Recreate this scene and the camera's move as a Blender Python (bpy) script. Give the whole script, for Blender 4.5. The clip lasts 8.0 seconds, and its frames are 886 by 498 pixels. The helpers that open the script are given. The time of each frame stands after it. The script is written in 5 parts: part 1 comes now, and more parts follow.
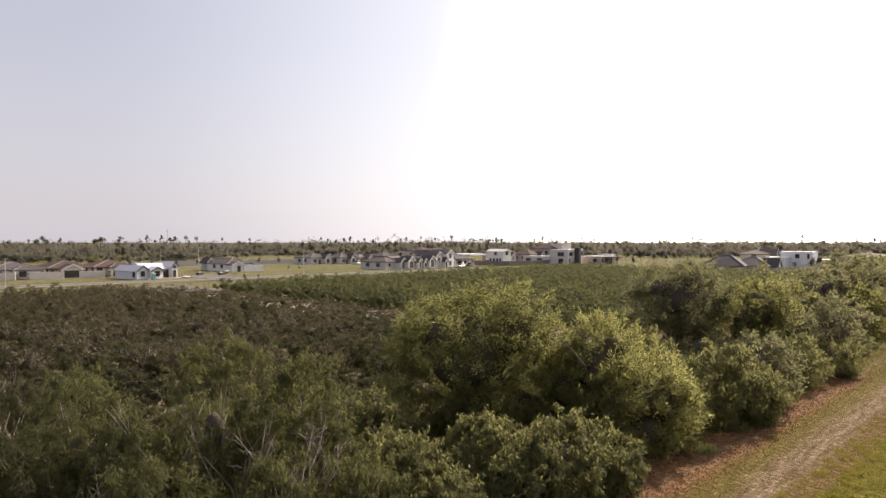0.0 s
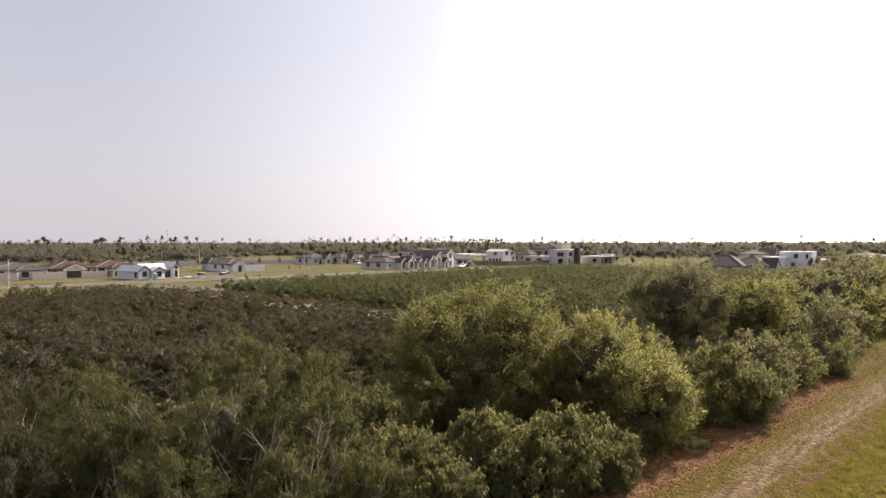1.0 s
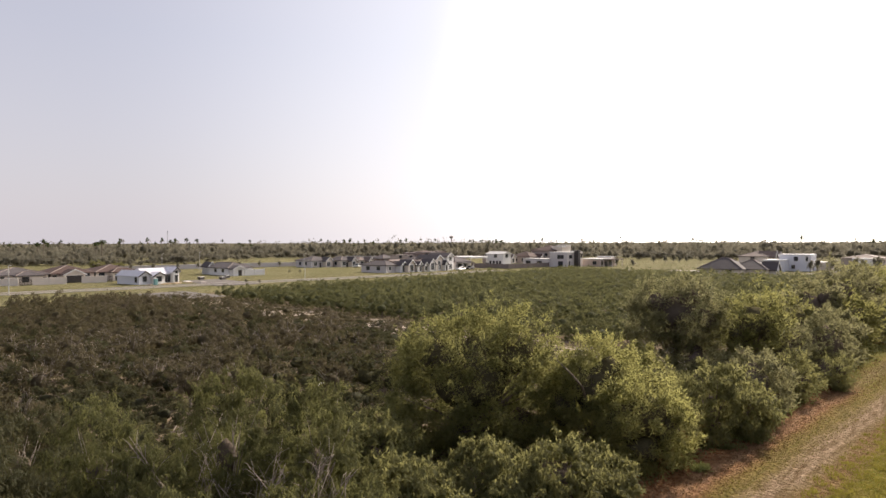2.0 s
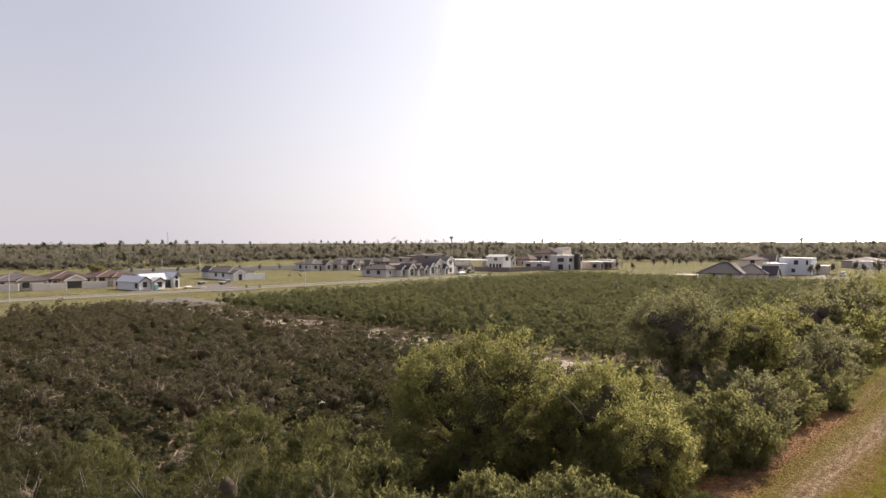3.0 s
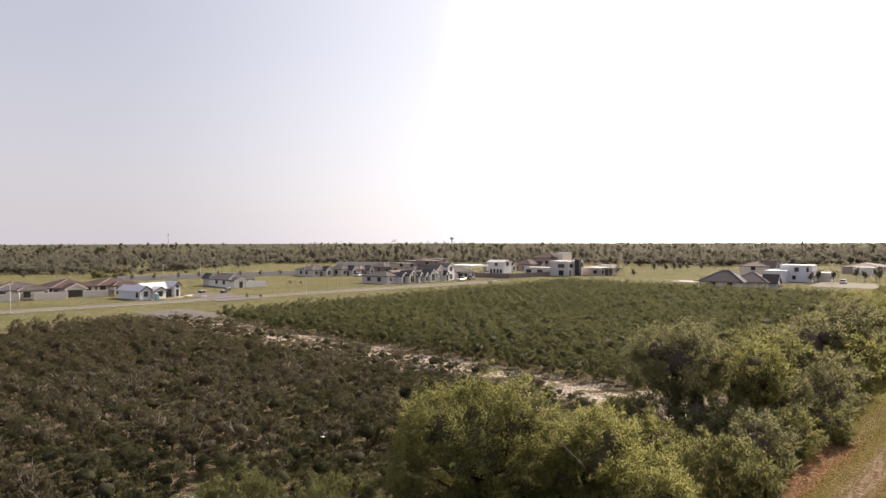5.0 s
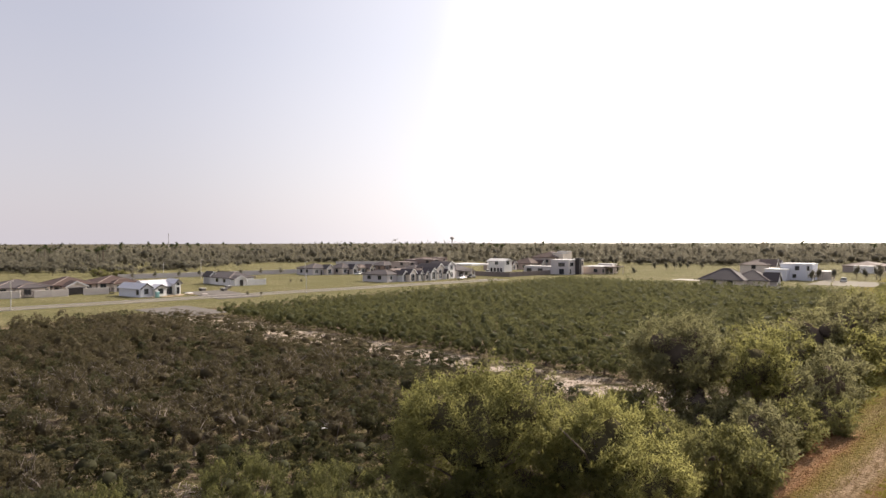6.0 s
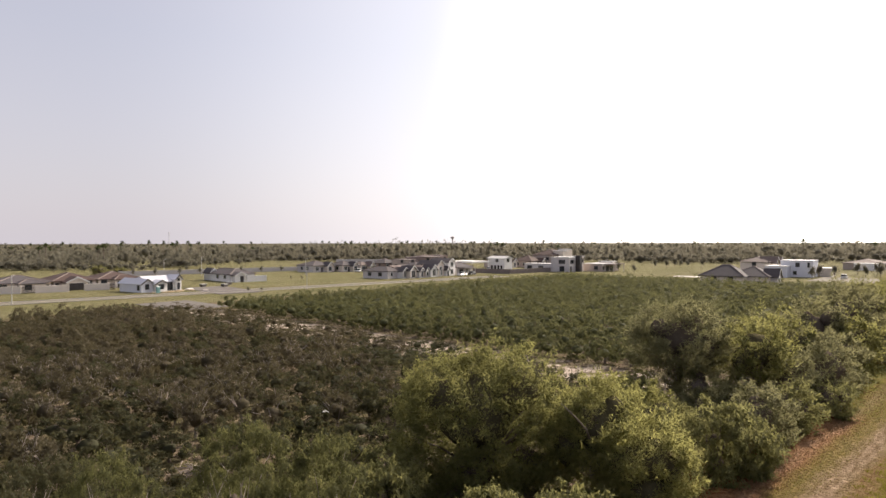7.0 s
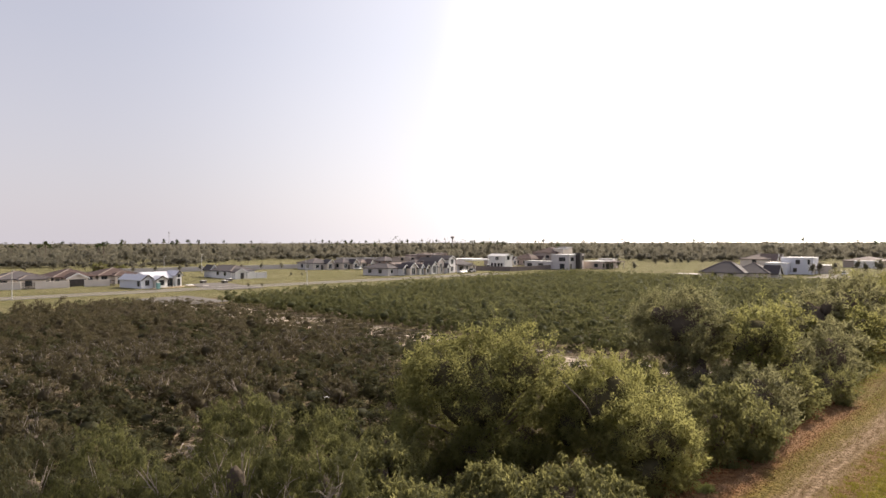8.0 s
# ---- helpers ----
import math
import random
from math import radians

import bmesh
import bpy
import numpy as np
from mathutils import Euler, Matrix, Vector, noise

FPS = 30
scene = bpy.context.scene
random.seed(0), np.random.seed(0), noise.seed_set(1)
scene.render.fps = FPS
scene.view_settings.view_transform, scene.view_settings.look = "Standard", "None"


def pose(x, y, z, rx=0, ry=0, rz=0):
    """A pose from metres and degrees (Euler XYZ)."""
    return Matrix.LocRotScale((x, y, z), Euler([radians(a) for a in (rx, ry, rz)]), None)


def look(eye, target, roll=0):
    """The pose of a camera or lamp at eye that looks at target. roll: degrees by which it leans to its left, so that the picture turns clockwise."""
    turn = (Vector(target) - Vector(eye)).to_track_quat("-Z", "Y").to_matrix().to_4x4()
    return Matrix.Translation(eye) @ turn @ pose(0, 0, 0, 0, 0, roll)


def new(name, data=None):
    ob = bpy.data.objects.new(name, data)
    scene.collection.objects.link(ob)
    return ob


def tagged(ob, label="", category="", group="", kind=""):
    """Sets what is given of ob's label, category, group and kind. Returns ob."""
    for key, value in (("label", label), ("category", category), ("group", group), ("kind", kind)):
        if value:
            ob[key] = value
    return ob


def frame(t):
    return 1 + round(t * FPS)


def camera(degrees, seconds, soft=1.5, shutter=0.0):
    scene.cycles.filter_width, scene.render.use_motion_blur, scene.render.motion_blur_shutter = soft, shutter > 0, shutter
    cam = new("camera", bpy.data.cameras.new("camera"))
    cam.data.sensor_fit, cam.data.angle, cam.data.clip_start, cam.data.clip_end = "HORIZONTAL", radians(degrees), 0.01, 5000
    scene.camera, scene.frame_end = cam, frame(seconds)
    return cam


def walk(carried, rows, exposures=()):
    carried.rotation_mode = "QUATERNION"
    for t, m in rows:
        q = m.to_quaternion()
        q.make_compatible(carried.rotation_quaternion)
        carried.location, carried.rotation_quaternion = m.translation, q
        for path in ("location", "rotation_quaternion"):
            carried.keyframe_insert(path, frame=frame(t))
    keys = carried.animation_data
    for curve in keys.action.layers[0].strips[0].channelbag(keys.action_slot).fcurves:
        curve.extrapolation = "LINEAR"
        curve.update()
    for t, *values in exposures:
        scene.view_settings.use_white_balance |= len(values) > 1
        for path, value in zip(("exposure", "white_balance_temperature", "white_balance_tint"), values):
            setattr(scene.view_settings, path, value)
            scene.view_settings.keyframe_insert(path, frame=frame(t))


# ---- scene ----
# The drone backs off a little, climbs five metres and sinks again, looking level across an orchard.
cam = camera(72.0, 8.0, soft=1.5)
PATH = [
    (0.0, 0.146, 0.146, 10.13, 0.006, 0.0),
    (0.5, 0.107, -0.391, 10.12, 0.006, 0.0),
    (1.0, 0.045, -0.735, 10.20, 0.0065, -0.03),
    (1.2, 0.05, -0.752, 10.35, 0.0065, -0.05),
    (1.5, 0.054, -0.76, 10.71, 0.0065, -0.08),
    (3.0, 0.049, -0.815, 12.86, 0.006, -0.16),
    (3.5, 0.045, -0.815, 13.575, 0.006, -0.16),
    (4.0, 0.025, -0.828, 14.29, 0.0055, -0.15),
    (4.5, 0.012, -0.830, 14.96, 0.005, -0.14),
    (4.7, 0.0, -0.832, 15.20, 0.005, -0.13),
    (5.25, -0.045, -0.840, 15.50, 0.0045, -0.12),
    (5.8, -0.08, -0.848, 15.03, 0.004, -0.1),
    (6.0, -0.094, -0.855, 14.80, 0.004, -0.1),
    (6.5, -0.124, -0.893, 14.21, 0.004, -0.1),
    (7.0, -0.149, -0.94, 13.59, 0.003, -0.1),
    (7.5, -0.174, -0.944, 12.98, 0.003, -0.1),
    (8.0, -0.204, -0.932, 12.50, 0.003, -0.1),
]
walk(cam, [(t, look((x, y, z), (x + dx, y + 2, z - 0.025), roll)) for t, x, y, z, dx, roll in PATH],
     exposures=[(0.0, 0.8), (8.0, 0.8)])

# ---- light: a hazy low sun ahead and to the right, just out of view ----
SUN_AZ, SUN_EL = 45.0, 35.0
SUN_DIR = Vector((math.sin(radians(SUN_AZ)) * math.cos(radians(SUN_EL)),
                  math.cos(radians(SUN_AZ)) * math.cos(radians(SUN_EL)), math.sin(radians(SUN_EL))))
world = bpy.data.worlds.new("sky")
scene.world = world
world.use_nodes = True
wt = world.node_tree
wt.nodes.clear()
sky = wt.nodes.new("ShaderNodeTexSky")
sky.sky_type = "NISHITA"
sky.sun_disc = False
sky.sun_elevation, sky.sun_rotation = radians(SUN_EL), radians(SUN_AZ)
sky.altitude, sky.air_density, sky.dust_density, sky.ozone_density = 30, 1.0, 2.2, 1.0
sky_bg = wt.nodes.new("ShaderNodeBackground")
sky_bg.inputs["Strength"].default_value = 0.0945
# thin bright haze: paler towards the horizon, glowing round the sun
way = wt.nodes.new("ShaderNodeTexCoord").outputs["Generated"]
near_sun = wt.nodes.new("ShaderNodeVectorMath")
near_sun.operation = "DOT_PRODUCT"
wt.links.new(way, near_sun.inputs[0])
near_sun.inputs[1].default_value = Vector((0.906 * math.sin(radians(SUN_AZ)), 0.906 * math.cos(radians(SUN_AZ)), 0.14)).normalized()
glow = wt.nodes.new("ShaderNodeMapRange")
glow.interpolation_type = "SMOOTHSTEP"
glow.inputs[1].default_value, glow.inputs[2].default_value = 0.26, 1.0
wt.links.new(near_sun.outputs["Value"], glow.inputs[0])
haze_tint = wt.nodes.new("ShaderNodeMix")
haze_tint.data_type = "RGBA"
haze_tint.inputs[6].default_value = (4.2, 3.88, 4.2, 1.0)
haze_tint.inputs[7].default_value = (8.0, 7.5, 7.6, 1.0)
wt.links.new(glow.outputs[0], haze_tint.inputs[0])
bright = wt.nodes.new("ShaderNodeMapRange")
bright.interpolation_type = "SMOOTHSTEP"
bright.inputs[1].default_value, bright.inputs[2].default_value = 0.69, 1.0
wt.links.new(near_sun.outputs["Value"], bright.inputs[0])
aureole = wt.nodes.new("ShaderNodeMix")
aureole.data_type = "RGBA"
aureole.inputs[7].default_value = (27.0, 25.0, 23.0, 1.0)
wt.links.new(bright.outputs[0], aureole.inputs[0])
wt.links.new(haze_tint.outputs[2], aureole.inputs[6])
height = wt.nodes.new("ShaderNodeSeparateXYZ")
wt.links.new(way, height.inputs[0])
low = wt.nodes.new("ShaderNodeMapRange")
low.inputs[1].default_value, low.inputs[2].default_value = 0.0, 0.3
low.inputs[3].default_value, low.inputs[4].default_value = 0.92, 0.66
wt.links.new(height.outputs[2], low.inputs[0])
haze = wt.nodes.new("ShaderNodeMix")
haze.data_type = "RGBA"
wt.links.new(low.outputs[0], haze.inputs[0])
wt.links.new(sky.outputs[0], haze.inputs[6])
wt.links.new(aureole.outputs[2], haze.inputs[7])
wt.links.new(haze.outputs[2], sky_bg.inputs["Color"])
wo = wt.nodes.new("ShaderNodeOutputWorld")
wt.links.new(sky_bg.outputs[0], wo.inputs["Surface"])
sun = new("sun", bpy.data.lights.new("sun", "SUN"))
sun.data.energy, sun.data.angle, sun.data.color = 5.0, radians(1.5), (1.0, 0.86, 0.72)
sun.matrix_world = look(SUN_DIR * 300, (0, 0, 0))

# ---- the plan: u runs along the street and the track, m away from the track across the orchard ----
TURN = 48.0
CU, SU = math.cos(radians(TURN)), math.sin(radians(TURN))


SKEW = 0.085


def at(u, m, z=0.0):
    return Vector((u * CU - m * SU, u * SU + m * CU, z))


def plan_pose(u, m, z=0.0, turn=0.0):
    p = at(u, m, z)
    return pose(p.x, p.y, p.z, 0, 0, TURN + turn)


def plan_of(x, y):
    return x * CU + y * SU, -x * SU + y * CU


# ---- materials ----
def nodes_of(name):
    mt = bpy.data.materials.new(name)
    mt.use_nodes = True
    nt = mt.node_tree
    return mt, nt, nt.nodes["Principled BSDF"]


def node(nt, kind, **inputs):
    n = nt.nodes.new(kind)
    for k, v in inputs.items():
        n.inputs[k.replace("_", " ")].default_value = v
    return n


def mix(nt, fac, a, b, mode="MIX"):
    n = nt.nodes.new("ShaderNodeMix")
    n.data_type, n.blend_type = "RGBA", mode
    for sock, v in ((0, fac), (6, a), (7, b)):
        if isinstance(v, bpy.types.NodeSocket):
            nt.links.new(v, n.inputs[sock])
        else:
            n.inputs[sock].default_value = v if sock == 0 else (*v, 1.0) if len(v) == 3 else v
    return n.outputs[2]


def noise_fac(nt, vec, scale, lo=0.35, hi=0.65, detail=4.0):
    n = node(nt, "ShaderNodeTexNoise", Scale=scale, Detail=detail, Roughness=0.6)
    if vec is not None:
        nt.links.new(vec, n.inputs["Vector"])
    r = nt.nodes.new("ShaderNodeMapRange")
    r.inputs[1].default_value, r.inputs[2].default_value = lo, hi
    nt.links.new(n.outputs[0], r.inputs[0])
    return r.outputs[0]


def bumped(nt, bsdf, fac, strength, distance):
    b = node(nt, "ShaderNodeBump", Strength=strength, Distance=distance)
    nt.links.new(fac, b.inputs["Height"])
    nt.links.new(b.outputs[0], bsdf.inputs["Normal"])


def plain(name, a, b, rough=0.7, scale=1.2, fine=14.0, bump=0.3, metal=0.0):
    """A surface that wanders between two colours at two scales, with a fine relief."""
    mt, nt, p = nodes_of(name)
    tc = nt.nodes.new("ShaderNodeTexCoord").outputs["Object"]
    big, small = noise_fac(nt, tc, scale), noise_fac(nt, tc, fine, 0.3, 0.7)
    c = mix(nt, big, a, b)
    c = mix(nt, small, c, tuple(v * 0.8 for v in a))
    nt.links.new(c, p.inputs["Base Color"])
    p.inputs["Roughness"].default_value, p.inputs["Metallic"].default_value = rough, metal
    p.inputs["Specular IOR Level"].default_value = 0.5 if rough < 0.6 else 0.2
    bumped(nt, p, small, bump, 0.02)
    return mt


def leafy(name, dark, light, glow, dry=None, dry_share=0.0, through_share=0.35, rough=0.75, patch_scale=0.35):
    """Leaves: every leaf its own tone, every plant its own shade; light passes through."""
    mt, nt, p = nodes_of(name)
    geo = nt.nodes.new("ShaderNodeNewGeometry")
    info = nt.nodes.new("ShaderNodeObjectInfo")
    c = mix(nt, geo.outputs["Random Per Island"], dark, light)
    tone = nt.nodes.new("ShaderNodeMapRange")
    tone.inputs[3].default_value, tone.inputs[4].default_value = 0.0, 0.55
    nt.links.new(info.outputs["Random"], tone.inputs[0])
    c = mix(nt, tone.outputs[0], c, tuple(0.5 * (d + g) for d, g in zip(dark, light)))
    patch = noise_fac(nt, geo.outputs["Position"], patch_scale, 0.4, 0.62)
    if dry:
        m = nt.nodes.new("ShaderNodeMath")
        m.operation = "MULTIPLY"
        nt.links.new(patch, m.inputs[0])
        m.inputs[1].default_value = dry_share
        c = mix(nt, m.outputs[0], c, dry)
    c = mix(nt, noise_fac(nt, geo.outputs["Position"], 1.7, 0.3, 0.7), c, tuple(v * 0.9 for v in dark))
    nt.links.new(c, p.inputs["Base Color"])
    p.inputs["Roughness"].default_value = rough
    p.inputs["Specular IOR Level"].default_value = 0.08
    tr = nt.nodes.new("ShaderNodeBsdfTranslucent")
    nt.links.new(mix(nt, 0.6, c, glow), tr.inputs["Color"])
    mx = nt.nodes.new("ShaderNodeMixShader")
    mx.inputs[0].default_value = through_share
    nt.links.new(p.outputs[0], mx.inputs[1])
    nt.links.new(tr.outputs[0], mx.inputs[2])
    nt.links.new(mx.outputs[0], nt.nodes["Material Output"].inputs["Surface"])
    return mt


LEAF_CITRUS = leafy("citrus_leaves", (0.064, 0.072, 0.036), (0.11, 0.115, 0.056), (0.27, 0.26, 0.1), through_share=0.33)
LEAF_SICK = leafy("thin_citrus_leaves", (0.062, 0.055, 0.032), (0.104, 0.09, 0.05), (0.17, 0.145, 0.07), (0.148, 0.118, 0.094), 0.7, patch_scale=0.09)
LEAF_FRESH = leafy("fresh_grass", (0.16, 0.17, 0.06), (0.24, 0.25, 0.1), (0.4, 0.4, 0.13), through_share=0.45)
LEAF_OLIVE = leafy("olive_citrus_leaves", (0.038, 0.042, 0.022), (0.074, 0.077, 0.038), (0.14, 0.125, 0.05), (0.09, 0.07, 0.053), 0.4, patch_scale=0.12)
LEAF_RETAMA = leafy("feathery_leaves", (0.076, 0.081, 0.035), (0.135, 0.134, 0.055), (0.4, 0.38, 0.13), through_share=0.54)
LEAF_ARCH = leafy("arching_feathery_leaves", (0.115, 0.115, 0.05), (0.19, 0.185, 0.078), (0.46, 0.44, 0.15), through_share=0.6)
LEAF_MESQUITE = leafy("mesquite_leaves", (0.1, 0.1, 0.055), (0.15, 0.148, 0.08), (0.33, 0.31, 0.15), through_share=0.52)
LEAF_WILLOW = leafy("drooping_leaves", (0.052, 0.056, 0.026), (0.13, 0.129, 0.056), (0.25, 0.246, 0.087), through_share=0.47)
LEAF_SHRUB = leafy("shrub_leaves", (0.072, 0.077, 0.035), (0.168, 0.166, 0.076), (0.38, 0.36, 0.135), through_share=0.5)
# Far foliage: distance haze is put into this pale, greyed leaf colour.
LEAF_WOOD = leafy("hazed_far_leaves", (0.092, 0.092, 0.068), (0.128, 0.122, 0.094), (0.28, 0.255, 0.19), (0.135, 0.12, 0.1), 0.6, 0.5)
LEAF_PALM = leafy("palm_fronds", (0.03, 0.04, 0.02), (0.07, 0.08, 0.035), (0.1, 0.12, 0.04))
GRASS = leafy("grass_blades", (0.135, 0.125, 0.022), (0.25, 0.22, 0.05), (0.38, 0.34, 0.06), (0.26, 0.19, 0.07), 0.6)
LITTER = leafy("dry_litter", (0.16, 0.1, 0.05), (0.33, 0.23, 0.13), (0.3, 0.2, 0.1), through_share=0.1)
# Crown cores: solid bodies whose brown carries the shade between the leaves.
INNER = plain("crown_core_shade", (0.12, 0.098, 0.078), (0.082, 0.068, 0.056), 1.0, 1.2, 9.0, 0.8)
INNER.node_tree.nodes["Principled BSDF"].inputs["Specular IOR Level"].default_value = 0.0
INNER_GREEN = plain("green_core_shade", (0.105, 0.094, 0.055), (0.07, 0.062, 0.042), 1.0, 2.2, 11.0, 1.0)
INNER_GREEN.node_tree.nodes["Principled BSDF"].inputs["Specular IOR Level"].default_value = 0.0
BARK = plain("bark", (0.16, 0.13, 0.1), (0.09, 0.07, 0.055), 0.9, 3.0, 40.0, 0.8)
DEADWOOD = plain("dead_wood", (0.3, 0.255, 0.215), (0.2, 0.165, 0.14), 0.85, 3.0, 40.0, 0.5)
WALL_WHITE = plain("white_render", (0.78, 0.77, 0.76), (0.7, 0.69, 0.68), 0.8, 0.5, 9.0, 0.2)
# Slightly bluish white, for one wing and the cubic house.
WALL_BLUISH = plain("bluish_white_wall", (0.72, 0.73, 0.78), (0.66, 0.67, 0.73), 0.6, 0.6, 9.0, 0.2)
WALL_CREAM = plain("cream_stucco", (0.72, 0.65, 0.58), (0.64, 0.57, 0.51), 0.85, 0.5, 9.0, 0.3)
WALL_GREY = plain("grey_stucco", (0.6, 0.57, 0.57), (0.53, 0.5, 0.5), 0.85, 0.5, 9.0, 0.3)
WALL_BLOCK = plain("block_wall", (0.72, 0.66, 0.6), (0.64, 0.58, 0.53), 0.9, 0.6, 8.0, 0.5)
WALL_DARK = plain("brown_block_wall", (0.2, 0.17, 0.16), (0.27, 0.23, 0.21), 0.9, 0.6, 8.0, 0.5)
WALL_STONE = plain("tan_stone", (0.47, 0.4, 0.36), (0.37, 0.32, 0.29), 0.85, 1.4, 7.0, 0.6)
WALL_BROWN = plain("brown_brick", (0.3, 0.23, 0.2), (0.23, 0.175, 0.155), 0.9, 1.2, 6.0, 0.6)
ROOF_BROWN = plain("brown_shingles", (0.088, 0.058, 0.05), (0.064, 0.044, 0.04), 0.85, 0.7, 6.0, 0.6)
ROOF_DARK = plain("charcoal_shingles", (0.09, 0.08, 0.082), (0.068, 0.06, 0.063), 0.85, 0.7, 6.0, 0.6)
ROOF_TAN = plain("tan_shingles", (0.17, 0.135, 0.12), (0.125, 0.1, 0.09), 0.85, 0.7, 6.0, 0.6)
RIDGE = plain("ridge_tiles", (0.23, 0.19, 0.17), (0.18, 0.15, 0.135), 0.85, 0.9, 7.0, 0.4)
ROOF_PALE = plain("pale_underlay", (0.55, 0.55, 0.6), (0.62, 0.62, 0.66), 0.5, 0.8, 6.0, 0.2)
FLAT_ROOF = plain("flat_roof_membrane", (0.55, 0.54, 0.53), (0.45, 0.44, 0.43), 0.8, 0.7, 6.0, 0.2)
TRIM_WHITE = plain("white_trim", (0.75, 0.74, 0.73), (0.68, 0.67, 0.66), 0.6, 1.0, 9.0, 0.1)
TRIM_DARK = plain("dark_trim", (0.06, 0.055, 0.055), (0.09, 0.08, 0.08), 0.6, 1.0, 9.0, 0.1)
DOOR_DARK = plain("dark_garage_door", (0.05, 0.045, 0.045), (0.08, 0.07, 0.07), 0.6, 1.0, 9.0, 0.1)
CONCRETE = plain("concrete", (0.5, 0.46, 0.42), (0.4, 0.37, 0.34), 0.9, 0.25, 6.0, 0.3)
GREYPAVE = plain("grey_paving", (0.125, 0.112, 0.1), (0.16, 0.145, 0.13), 0.95, 0.2, 6.0, 0.3)
DUSTY = plain("dusty_street", (0.175, 0.157, 0.12), (0.145, 0.13, 0.098), 0.95, 0.12, 5.0, 0.3)
STEEL = plain("galvanised_steel", (0.55, 0.54, 0.52), (0.45, 0.44, 0.43), 0.45, 2.0, 20.0, 0.1, 0.6)
RUBBER = plain("rubber", (0.02, 0.02, 0.02), (0.035, 0.035, 0.035), 0.8, 3.0, 20.0, 0.1)
PAINT_DARK = plain("dark_car_paint", (0.03, 0.03, 0.033), (0.04, 0.04, 0.043), 0.62, 1.0, 20.0, 0.0)
PAINT_WHITE = plain("white_car_paint", (0.75, 0.75, 0.75), (0.7, 0.7, 0.7), 0.3, 1.0, 20.0, 0.0)
TEAL = plain("teal_plastic", (0.2, 0.4, 0.4), (0.24, 0.45, 0.44), 0.5, 1.0, 20.0, 0.0)
LUMBER = plain("pale_lumber", (0.5, 0.4, 0.28), (0.42, 0.33, 0.23), 0.8, 2.0, 20.0, 0.2)
GLASS, _nt, _p = nodes_of("window_glass")
_p.inputs["Base Color"].default_value = (0.03, 0.035, 0.04, 1)
_p.inputs["Roughness"].default_value = 0.08


TINTED, _nt, _p = nodes_of("tinted_glass")
_p.inputs["Base Color"].default_value = (0.02, 0.022, 0.025, 1)
_p.inputs["Roughness"].default_value = 0.35
_p.inputs["Specular IOR Level"].default_value = 0.2


